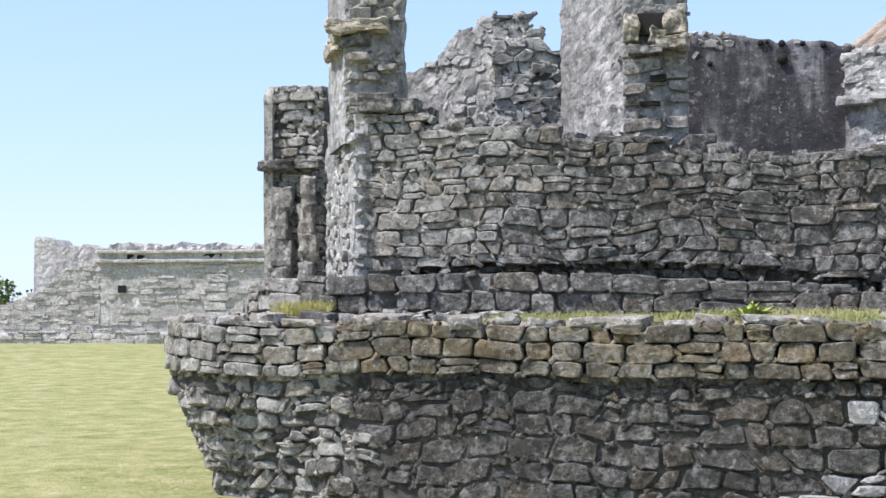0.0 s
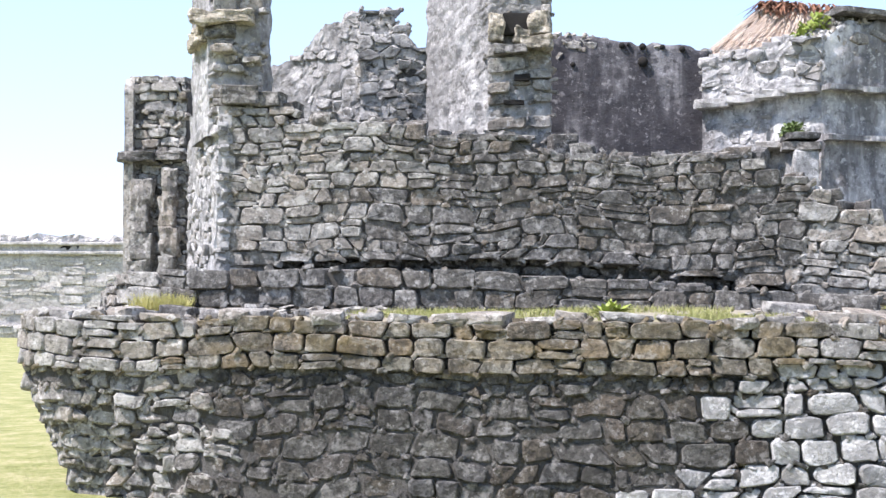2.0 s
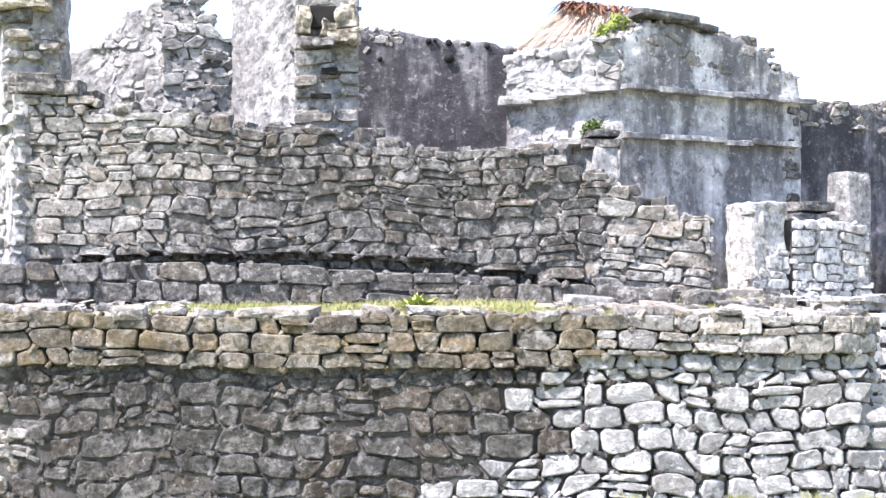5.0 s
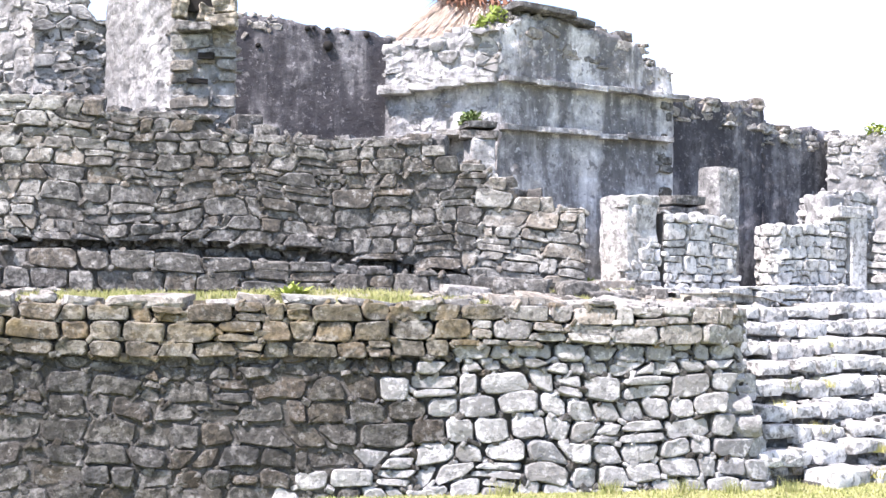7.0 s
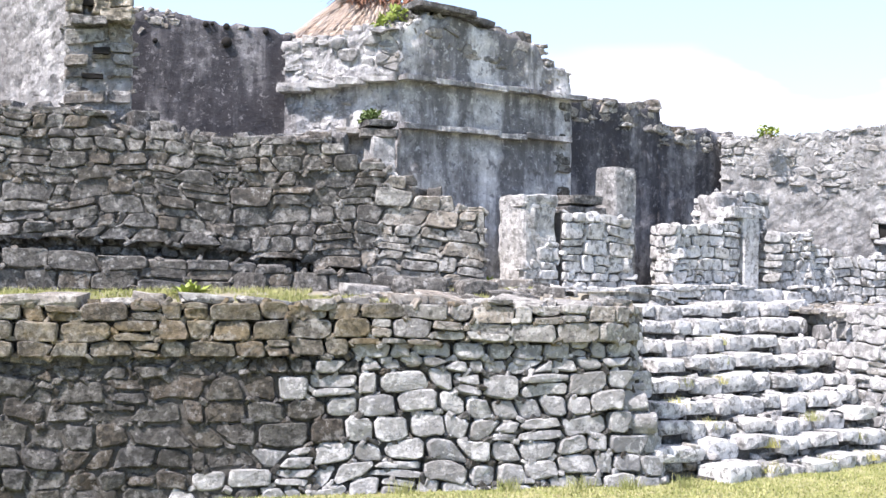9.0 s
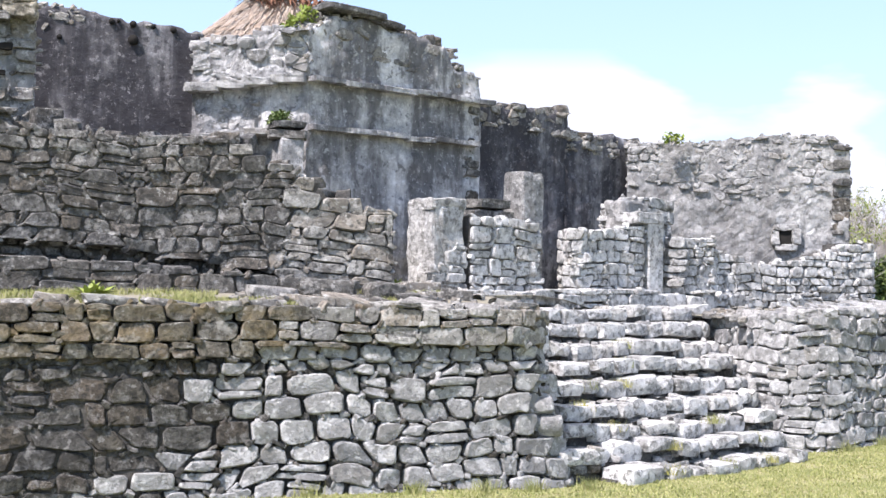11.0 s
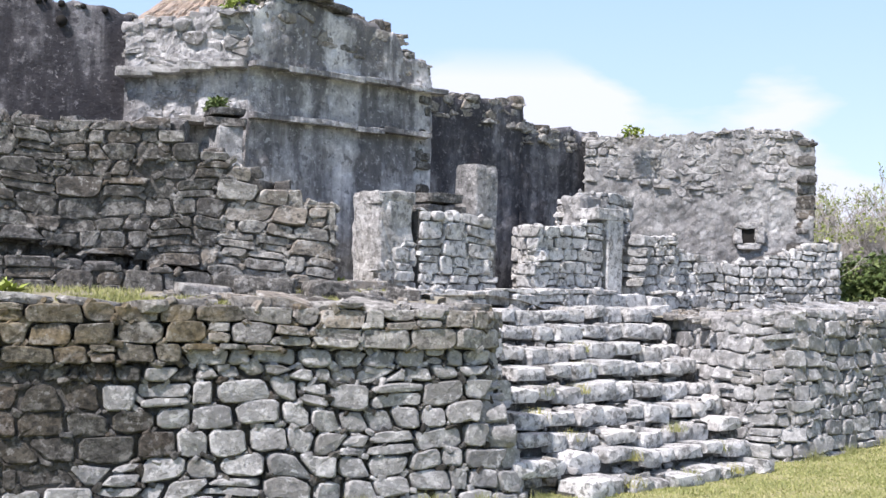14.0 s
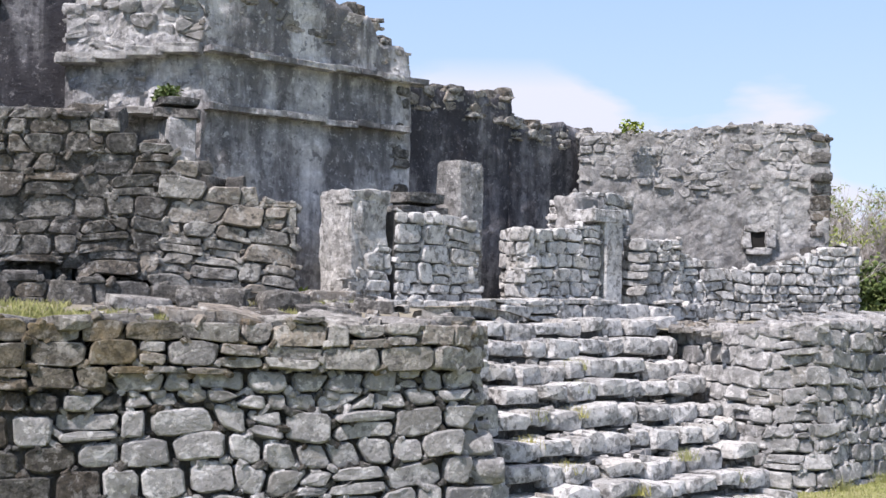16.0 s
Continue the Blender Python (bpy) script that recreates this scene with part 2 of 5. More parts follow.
def mottled(name, colours, scale, rough=0.9, bump=0.3, distance=0.02, stretch=(1, 1, 1), per_piece=0.0, span=(0.3, 0.7)):
    m, n, l, b = material(name)
    geo = n.new("ShaderNodeNewGeometry")
    mp = n.new("ShaderNodeMapping")
    mp.inputs["Scale"].default_value = stretch
    l.new(geo.outputs["Position"], mp.inputs["Vector"])
    a = node(n, "ShaderNodeTexNoise", Scale=scale, Detail=8.0, Roughness=0.7)
    c = node(n, "ShaderNodeTexNoise", Scale=scale * 9, Detail=4.0, Roughness=0.7)
    l.new(mp.outputs["Vector"], a.inputs["Vector"]), l.new(mp.outputs["Vector"], c.inputs["Vector"])
    fac = mix(n, l, 0.35, a.outputs["Fac"], c.outputs["Fac"])
    if per_piece:
        fac = mix(n, l, per_piece, fac, geo.outputs["Random Per Island"])
    r = ramp(n, [(span[0] + (span[1] - span[0]) * k / (len(colours) - 1), col) for k, col in enumerate(colours)])
    l.new(fac, r.inputs["Fac"])
    l.new(r.outputs["Color"], b.inputs["Base Color"])
    b.inputs["Roughness"].default_value = rough
    b.inputs["Specular IOR Level"].default_value = 0.2
    bp = node(n, "ShaderNodeBump", Strength=bump, Distance=distance)
    l.new(c.outputs["Fac"], bp.inputs["Height"])
    l.new(bp.outputs["Normal"], b.inputs["Normal"])
    return m


STONE = stone_material("weathered_limestone", [(0.105, 0.101, 0.092), (0.158, 0.152, 0.139), (0.200, 0.194, 0.178), (0.133, 0.123, 0.107), (0.176, 0.152, 0.121), (0.123, 0.121, 0.119), (0.238, 0.231, 0.213)],
                       (0.05, 0.049, 0.046), (0.38, 0.372, 0.35), 0.6)
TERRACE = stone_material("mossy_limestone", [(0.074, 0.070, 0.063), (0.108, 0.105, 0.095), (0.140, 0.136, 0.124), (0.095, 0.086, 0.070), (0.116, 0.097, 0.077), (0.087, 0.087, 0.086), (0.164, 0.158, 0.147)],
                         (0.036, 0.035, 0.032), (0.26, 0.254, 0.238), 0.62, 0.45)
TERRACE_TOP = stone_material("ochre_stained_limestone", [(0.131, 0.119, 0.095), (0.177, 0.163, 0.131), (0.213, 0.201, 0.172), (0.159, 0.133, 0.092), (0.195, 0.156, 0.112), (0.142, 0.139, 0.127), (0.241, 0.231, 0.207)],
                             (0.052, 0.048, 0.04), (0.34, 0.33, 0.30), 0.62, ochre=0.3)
PALE = stone_material("pale_limestone", [(0.272, 0.272, 0.265), (0.340, 0.339, 0.327), (0.299, 0.296, 0.285), (0.382, 0.377, 0.367), (0.224, 0.224, 0.222), (0.319, 0.303, 0.272)],
                      (0.15, 0.15, 0.145), (0.62, 0.615, 0.60), 0.4, 0.28, 0.9, 0.45, 0.56)
# Pale stone; on left-hand corners and ends its colour also carries the sun's brightening
PALE_SUNLIT = stone_material("pale_sunlit_limestone", [(0.225, 0.216, 0.198), (0.297, 0.290, 0.267), (0.351, 0.342, 0.315), (0.270, 0.252, 0.221), (0.324, 0.288, 0.239), (0.252, 0.248, 0.239)],
                             (0.07, 0.068, 0.062), (0.52, 0.51, 0.475), 0.5, 0.32, 0.9, 0.7, 0.55)
GREY = stone_material("grey_terrace_limestone", [(0.304, 0.304, 0.294), (0.405, 0.400, 0.386), (0.350, 0.342, 0.327), (0.460, 0.451, 0.437), (0.276, 0.274, 0.267), (0.377, 0.354, 0.313)],
                      (0.09, 0.09, 0.086), (0.56, 0.552, 0.53), 0.5, 0.3, 0.9, 0.6, 0.545)
WHITE = stone_material("white_limestone", [(0.475, 0.475, 0.464), (0.594, 0.594, 0.578), (0.529, 0.524, 0.508), (0.648, 0.643, 0.626), (0.443, 0.443, 0.432), (0.572, 0.551, 0.508)],
                       (0.13, 0.128, 0.12), (0.68, 0.675, 0.655), 0.55, 0.3, 0.9, 0.6, 0.525)
OCHRE = stone_material("ochre_limestone", [(0.38, 0.34, 0.26), (0.44, 0.40, 0.31), (0.36, 0.325, 0.26)], (0.12, 0.11, 0.09), (0.55, 0.52, 0.45), 0.45)
MORTAR = mottled("dark_mortar", [(0.058, 0.056, 0.051), (0.124, 0.118, 0.108), (0.234, 0.226, 0.208)], 9.0, bump=0.9, distance=0.05)
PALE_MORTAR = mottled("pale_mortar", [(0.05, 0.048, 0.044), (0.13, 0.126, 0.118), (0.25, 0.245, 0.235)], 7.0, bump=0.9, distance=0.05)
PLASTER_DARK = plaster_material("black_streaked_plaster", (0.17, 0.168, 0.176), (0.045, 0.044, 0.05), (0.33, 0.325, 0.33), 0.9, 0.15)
PLASTER = plaster_material("grey_plaster", (0.408, 0.406, 0.402), (0.102, 0.100, 0.102), (0.624, 0.618, 0.606), 0.85, 0.3)
PLASTER_PALE = plaster_material("worn_white_plaster", (0.352, 0.350, 0.340), (0.128, 0.126, 0.124), (0.464, 0.462, 0.448), 0.45, 0.6)
FAR_PLASTER = plaster_material("far_wall_plaster", (0.49, 0.47, 0.445), (0.25, 0.24, 0.228), (0.58, 0.56, 0.535), 0.45, 0.3)
FAR_STONE = stone_material("cream_limestone", [(0.450, 0.427, 0.387), (0.522, 0.500, 0.459), (0.486, 0.459, 0.414), (0.414, 0.396, 0.378)], (0.22, 0.21, 0.2), (0.64, 0.62, 0.58), 0.4, 0.2, 0.9, 0.5)
# near-black that paints the shade inside openings; nothing is hollowed out
HOLE = mottled("cavity_shade", [(0.015, 0.014, 0.013), (0.03, 0.028, 0.025)], 9.0)
EARTH = mottled("terrace_earth", [(0.16, 0.145, 0.11), (0.27, 0.25, 0.20), (0.19, 0.185, 0.09)], 2.2, bump=0.5, distance=0.03)
LAWN = mottled("lawn", [(0.153, 0.171, 0.054), (0.234, 0.248, 0.095), (0.306, 0.297, 0.140), (0.396, 0.360, 0.216)], 2.2, bump=1.0, distance=0.04, span=(0.38, 0.62))
BLADE = mottled("grass_blade", [(0.220, 0.246, 0.079), (0.317, 0.330, 0.123), (0.422, 0.396, 0.211)], 1.7, rough=0.6, bump=0.0, per_piece=0.4)
DRY_BLADE = mottled("yellow_grass_blade", [(0.30, 0.30, 0.08), (0.45, 0.42, 0.14), (0.52, 0.48, 0.24)], 3.0, rough=0.7, bump=0.0, per_piece=0.4)
LEAF = mottled("green_leaf", [(0.06, 0.095, 0.03), (0.10, 0.145, 0.045), (0.16, 0.20, 0.07)], 2.0, rough=0.5, bump=0.0, per_piece=0.5)
YOUNG_LEAF = mottled("yellow_green_leaf", [(0.16, 0.22, 0.04), (0.24, 0.30, 0.06), (0.32, 0.36, 0.10)], 3.0, rough=0.5, bump=0.0, per_piece=0.5)
TWIG = mottled("bare_twig", [(0.34, 0.31, 0.285), (0.5, 0.47, 0.44)], 4.0, bump=0.2)
THATCH = mottled("palm_thatch", [(0.46, 0.34, 0.25), (0.62, 0.50, 0.40), (0.72, 0.63, 0.54)], 3.0, bump=0.7, distance=0.03, stretch=(6, 6, 1), per_piece=0.3)
THATCH_CAP = mottled("brown_thatch_cap", [(0.13, 0.06, 0.035), (0.26, 0.13, 0.08), (0.36, 0.21, 0.14)], 4.0, bump=0.7, distance=0.03, stretch=(6, 6, 1))


# ---- building blocks ----
def part(name, bm, mat, parent=None, label="", smooth=True):
    me = bpy.data.meshes.new(name)
    bm.to_mesh(me)
    bm.free()
    if smooth:
        me.shade_smooth()
    me.materials.append(mat)
    ob = new(name, me)
    ob.parent = parent
    if label:
        ob["label"] = label
    return ob


def mesh_part(name, verts, faces, mat, parent=None, label="", smooth=False):
    me = bpy.data.meshes.new(name)
    me.from_pydata(verts, [], faces)
    if smooth:
        me.shade_smooth()
    me.materials.append(mat)
    ob = new(name, me)
    ob.parent = parent
    if label:
        ob["label"] = label
    return ob


def thing(name, label, category, group="", kind="", at=(0, 0, 0)):
    ob = new(name)
    ob.location = at
    return tagged(ob, label, category, group, kind)


def stone_mesh(seed, square=0.5):
    """A unit stone, face towards -y: worn arrises, a bellied face and uneven corners."""
    r = random.Random(seed)
    ring, verts, faces = [(-1, -1), (0, -1), (1, -1), (1, 0), (1, 1), (0, 1), (-1, 1), (-1, 0)], [], []
    jit = [(r.uniform(-0.05, 0.05), r.uniform(-0.09, 0.09)) for _ in ring]
    for shrink, y, wob in ((0.48, 0.5, 0.0), (0.5, -0.36, 0.02), (0.445, -0.47, 0.02)):
        for k, (a, b) in enumerate(ring):
            corner = abs(a) + abs(b) == 2
            s = shrink * (0.93 if corner and shrink < 0.5 else 1.0) * (0.955 if corner else 1.0)
            verts.append((a * s + jit[k][0] + r.uniform(-wob, wob), y + r.uniform(-wob, wob), b * s + jit[k][1] + r.uniform(-wob, wob)))
    verts.append((r.uniform(-0.1, 0.1), -0.5 - r.uniform(0, 0.05), r.uniform(-0.1, 0.1)))
    for base in (0, 8):
        for k in range(8):
            j = (k + 1) % 8
            faces.append((base + k, base + j, base + 8 + j, base + 8 + k))
    for k in range(0, 8, 2):
        faces.append((16 + k, 16 + (k + 1) % 8, 24, 16 + (k + 7) % 8))
    me = bpy.data.meshes.new("stone")
    me.from_pydata(verts, [], faces)
    return me


STONES = {}


def stones_of(mat):
    if mat.name not in STONES:
        STONES[mat.name] = [stone_mesh(k) for k in range(28)]
        for me in STONES[mat.name]:
            me.materials.append(mat)
    return STONES[mat.name]


class Line:
    """A way on the plan; its right-hand side is the outer face."""

    def __init__(self, pts):
        self.p = [Vector(p) for p in pts]
        self.s = [0.0]
        for a, b in zip(self.p, self.p[1:]):
            self.s.append(self.s[-1] + (b - a).length)
        self.length = self.s[-1]

    def at(self, s):
        s = min(max(s, 0.0), self.length)
        for k in range(len(self.p) - 1):
            if s <= self.s[k + 1] or k == len(self.p) - 2:
                t = (self.p[k + 1] - self.p[k]).normalized()
                return self.p[k] + t * (s - self.s[k]), t

    def out(self, s):
        (p, t), (_, a), (_, b) = self.at(s), self.at(s - 0.12), self.at(s + 0.12)
        t = (a + b).normalized()
        return p, t, Vector((t.y, -t.x))


def steps_fn(pairs):
    """A profile along a wall from (distance, height) pairs."""
    def fn(s):
        for (a, za), (b, zb) in zip(pairs, pairs[1:]):
            if s <= b:
                return za + (zb - za) * max(0.0, (s - a) / max(b - a, 1e-6))
        return pairs[-1][1]
    return fn


def flat(z):
    return lambda s: z


def core(name, line, low, high, thick, mat, parent=None, lean=0.0, inset=0.04, step=0.15, ragged=0.03, label="", tuck=None):
    """The solid body of a wall behind its stones; tuck undercuts its foot."""
    n = max(2, int(line.length / step))
    verts, faces = [], []
    m = 5 if tuck else 4
    for k in range(n + 1):
        s = line.length * k / n
        p, t, o = line.out(s)
        zb, zt = low(s), high(s) - 0.03 + ragged * noise.noise((p.x * 4, p.y * 4, 1.7))
        inset_here = inset(s) if callable(inset) else inset
        ring = [(-inset_here, zb), (-inset_here - lean * (zt - zb), zt), (-thick, zt), (-thick, zb)]
        if tuck:
            ring = [(-inset_here - tuck(s, zb), zb), (-inset_here - lean * (0.95 - zb), 0.95), (-inset_here - lean * (zt - zb), zt), (-thick - 0.3, zt), (-thick - 0.3, zb)]
        for off, z in ring:
            q = p + o * off
            verts.append((q.x, q.y, z))
    for k in range(n):
        a, b = m * k, m * k + m
        for j in range(m):
            faces.append((a + j, b + j, b + (j + 1) % m, a + (j + 1) % m))
    faces += [tuple(range(m))[::-1], tuple(m * n + j for j in range(m))]
    return mesh_part(name, verts, faces, mat, parent, label)


def weathered_outline(poly, r):
    """Knocks the corners off an outline and lets its edges waver."""
    n = len(poly)
    out = []
    size = max(0.03, min(max(p[0] for p in poly) - min(p[0] for p in poly), max(p[1] for p in poly) - min(p[1] for p in poly)))
    for k in range(n):
        (px, pz), (ax, az), (bx, bz) = poly[k - 1], poly[k], poly[(k + 1) % n]
        u, v = Vector((px - ax, pz - az)), Vector((bx - ax, bz - az))
        lu, lv = max(u.length, 1e-5), max(v.length, 1e-5)
        if n <= 9 and u.dot(v) / (lu * lv) > -0.55:
            f = min(r.uniform(0.06, 0.24) * size, 0.4 * lu, 0.4 * lv)
            new_points = [(ax + u.x / lu * f, az + u.y / lu * f), (ax + v.x / lv * f, az + v.y / lv * f)]
        else:
            new_points = [(ax, az)]
        for x, z in new_points:
            out.append((x + r.gauss(0, 0.018) * size, z + r.gauss(0, 0.018) * size))
    return out


def shaped_stone(poly, depth, r, bevel):
    """A stone from its outline (x, z) seen from the front: worn arrises round an uneven, slightly tilted face."""
    poly = weathered_outline(poly, r)
    n = len(poly)
    verts = []
    ax, az = r.gauss(0, 0.05), r.gauss(0, 0.07)
    for a, b in poly:
        verts.append((a * 0.97, depth / 2, b * 0.97))
    for a, b in poly:
        verts.append((a, -depth / 2 + bevel * r.uniform(0.6, 1.4), b))
    for a, b in poly:
        d = max(1e-4, math.hypot(a, b))
        k = max(0.45, 1 - bevel * r.uniform(0.5, 1.5) / d)
        verts.append((a * k, -depth / 2 + ax * a + az * b + r.uniform(-0.004, 0.004), b * k))
    cx, cz = sum(p[0] for p in poly) / n + r.gauss(0, 0.02), sum(p[1] for p in poly) / n + r.gauss(0, 0.01)
    verts.append((cx, -depth / 2 + ax * cx + az * cz - r.uniform(-0.15, 0.3) * bevel, cz))
    faces = [(base + k, base + (k + 1) % n, base + n + (k + 1) % n, base + n + k) for base in (0, n) for k in range(n)]
    faces += [(2 * n + k, 2 * n + (k + 1) % n, 3 * n) for k in range(n)]
    return verts, faces


def worn(me):
    """Rounded arrises beside flat, hewn faces."""
    me.polygons.foreach_set("use_smooth", [len(f.vertices) == 4 for f in me.polygons])


def cut(poly, px, pz, nx, nz):
    """The part of a polygon on the near side of a line."""
    out = []
    for (ax, az), (bx, bz) in zip(poly, poly[1:] + poly[:1]):
        da, db = (ax - px) * nx + (az - pz) * nz, (bx - px) * nx + (bz - pz) * nz
        if da <= 0:
            out.append((ax, az))
        if (da < 0) != (db < 0) and abs(da - db) > 1e-9:
            f = da / (da - db)
            out.append((ax + (bx - ax) * f, az + (bz - az) * f))
    return out


def courses(low, high, rows, widths, start, end, r, wander, split, seed, nick=0.018):
    """Outlines (s, z) of stones laid in wavering courses."""
    zmin = min(low(start + (end - start) * k / 20) for k in range(21)) - 0.02
    zmax = max(high(start + (end - start) * k / 20) for k in range(21))
    cuts = [zmin]
    while cuts[-1] < zmax:
        cuts.append(cuts[-1] + r.uniform(*rows))

    def edge(z, s):
        return z + wander * 1.6 * noise.noise((s * 0.9, z * 1.1, seed * 3.1)) + wander * 0.7 * noise.noise((s * 3.1, z * 2.7, seed * 1.3))

    out = []
    for z0, z1 in zip(cuts, cuts[1:]):
        h = z1 - z0
        s, lean0 = start, (0.0, 0.0)
        while s < end - 0.02:
            w = r.uniform(*widths) * (0.75 + 0.5 * (h - rows[0]) / max(1e-3, rows[1] - rows[0]))
            if end - s - w < widths[0] * 0.6:
                w = end - s
            e = s + w
            lean1 = (r.gauss(0, 0.55 * wander), r.gauss(0, 0.55 * wander)) if e < end - 1e-6 else (0.0, 0.0)
            levels = [0.0, 1.0]
            if r.random() < split and h > 0.11:
                levels = [0.0, r.uniform(0.38, 0.62), 1.0]
            for f0, f1 in zip(levels, levels[1:]):
                pts = []
                for f, side in ((f0, (0.0, 0.35, 0.7, 1.0)), (f1, (1.0, 0.62, 0.3, 0.0))):
                    for g in side:
                        x = (s + lean0[0] * (1 - f) + lean0[1] * f) * (1 - g) + (e + lean1[0] * (1 - f) + lean1[1] * f) * g
                        z = edge(z0 + (z1 - z0) * f, x)
                        if g in (0.0, 1.0):
                            x += (1 if g == 0.0 else -1) * r.uniform(0.1, 1.0) * nick
                            z += (1 if f == f0 else -1) * r.uniform(0.1, 1.0) * min(nick, 0.3 * h)
                        else:
                            z += (1 if f == f0 else -1) * r.uniform(-0.05, 0.3) * nick
                        pts.append((x, z))
                out.append(pts)
            s, lean0 = e, lean1
    return out


def rubble_cells(low, high, rows, widths, start, end, r, wander, split, seed, nick=0.018):
    """Outlines (s, z) of fitted boulders: cells round scattered middles."""
    seeds = [(sum(p[0] for p in c) / len(c) + r.gauss(0, widths[0] * 0.2), sum(p[1] for p in c) / len(c) + r.gauss(0, rows[0] * 0.26))
             for c in courses(low, high, rows, widths, start, end, r, wander, split, seed)]
    q, out = 1.5, []
    for i, (x, z) in enumerate(seeds):
        hw, hh = widths[1] * 1.1, rows[1] * 1.5
        poly = [(x - hw, z - hh), (x + hw, z - hh), (x + hw, z + hh), (x - hw, z + hh)]
        for j, (u, v) in enumerate(seeds):
            if i != j and abs(u - x) < 2 * hw and abs(v - z) < 2 * hh:
                poly = cut(poly, (x + u) / 2, (z + v) / 2, u - x, (v - z) * q * q)
                if len(poly) < 3:
                    break
        if len(poly) >= 3:
            soft = []
            for (ax, az), (bx, bz) in zip(poly, poly[1:] + poly[:1]):
                f = r.uniform(0.09, 0.17)
                soft += [(ax + (bx - ax) * f, az + (bz - az) * f), (ax + (bx - ax) * (1 - f), az + (bz - az) * (1 - f))]
            out.append([(min(max(a, start - 0.02), end + 0.02), b) for a, b in soft])
    return out


def masonry(owner, line, low, high, mat, rows=(0.1, 0.2), widths=(0.16, 0.42), depth=0.16, lean=0.0, seed=1, gap=0.009, wander=0.03,
            tilt=3.0, proud=0.015, limit=300, start=0.0, end=None, name="stone", split=0.2, near=None, fitted=False, bevel=0.012, chink=0.5, nick=0.016, keep=None, back=0.0, tuck=None, second=None, pick=None):
    """A face of rubble along a line: every stone a piece of its own; past the limit the rest is joined.
    Where pick(s, z) holds the stones are of the second kind."""
    kinds = [mat, second or mat]

    def kind_at(s, z):
        return 1 if second and pick(s, z) else 0

    r = random.Random(seed)
    end = line.length if end is None else end
    lay = rubble_cells if fitted else courses
    laid = []
    for poly in lay(low, high, rows, widths, start, end, r, wander, split, seed, nick):
        x0, x1 = min(p[0] for p in poly), max(p[0] for p in poly)
        xc, zc = (x0 + x1) / 2, sum(p[1] for p in poly) / len(poly)
        if keep and not keep(xc, zc):
            continue
        top, bottom = high(xc) + r.uniform(-0.01, 0.025), low(xc) - 0.03
        poly = [(x, max(bottom, min(z, top))) for x, z in poly]
        z0, z1 = min(p[1] for p in poly), max(p[1] for p in poly)
        if z1 - z0 > 0.04 and x1 - x0 > 0.05:
            laid.append(((x0 + x1) / 2, (z0 + z1) / 2, x1 - x0, z1 - z0, poly))
    focus = (start + end) / 2 if near is None else near
    laid.sort(key=lambda c: abs(c[0] - focus))
    verts, faces, rest_kind, chip_kind = [], [], [], []
    for k, (sc, zc, w, h, poly) in enumerate(laid):
        p, t, o = line.out(sc)
        base = low(sc)
        off = -lean * (zc - base) - depth / 2 - back + r.gauss(0, proud) - (tuck(sc, zc) if tuck else 0.0)
        q = p + o * off
        turn = Matrix(((t.x, -o.x, 0), (t.y, -o.y, 0), (0, 0, 1))).to_4x4()
        m = Matrix.Translation((q.x, q.y, zc)) @ turn @ pose(0, 0, 0, -math.degrees(math.atan(lean)) + r.gauss(0, tilt), 0, r.gauss(0, tilt))
        fx, fz = 1 - min(0.4, gap / w), 1 - min(0.4, gap / h)
        v, f = shaped_stone([((x - sc) * fx, (z - zc) * fz) for x, z in poly], depth, r, min(bevel, h * 0.22))
        if k < limit:
            me = bpy.data.meshes.new("stone")
            me.from_pydata(v, [], f)
            worn(me)
            me.materials.append(kinds[kind_at(sc, zc)])
            ob = new(name, me)
            ob.parent = owner
            ob.matrix_basis = m
        else:
            b0 = len(verts)
            verts += [tuple(m @ Vector(c)) for c in v]
            faces += [tuple(b0 + i for i in g) for g in f]
            rest_kind += [kind_at(sc, zc)] * len(f)
    chips = stones_of(mat)
    cv, cf = [], []
    for sc, zc, w, h, poly in laid:
        for x, z in poly[::3]:
            if r.random() < chink:
                p, t, o = line.out(x)
                q = p - o * (lean * (z - low(x)) + r.uniform(0.03, 0.065) + (tuck(x, z) if tuck else 0.0))
                turn = Matrix(((t.x, -o.x, 0), (t.y, -o.y, 0), (0, 0, 1))).to_4x4()
                c = Matrix.Translation((q.x, q.y, z)) @ turn @ pose(0, 0, 0, r.gauss(0, 15), r.uniform(-60, 60), r.gauss(0, 15)) @ Matrix.Diagonal((r.uniform(0.035, 0.11), 0.08, r.uniform(0.025, 0.055), 1))
                me, b0 = chips[r.randrange(28)], len(cv)
                cv += [tuple(c @ v.co) for v in me.vertices]
                cf += [tuple(b0 + i for i in g.vertices) for g in me.polygons]
                chip_kind += [kind_at(sc, zc) if r.random() < 0.4 else 0] * len(me.polygons)
    if cv:
        chinking = tagged(mesh_part("chinking", cv, cf, mat, owner), kind="stuff")
        if second:
            chinking.data.materials.append(second)
            chinking.data.polygons.foreach_set("material_index", chip_kind)
    if verts:
        rest = tagged(mesh_part("rubble_remainder", verts, faces, mat, owner), kind="stuff")
        worn(rest.data)
        if second:
            rest.data.materials.append(second)
            rest.data.polygons.foreach_set("material_index", rest_kind)


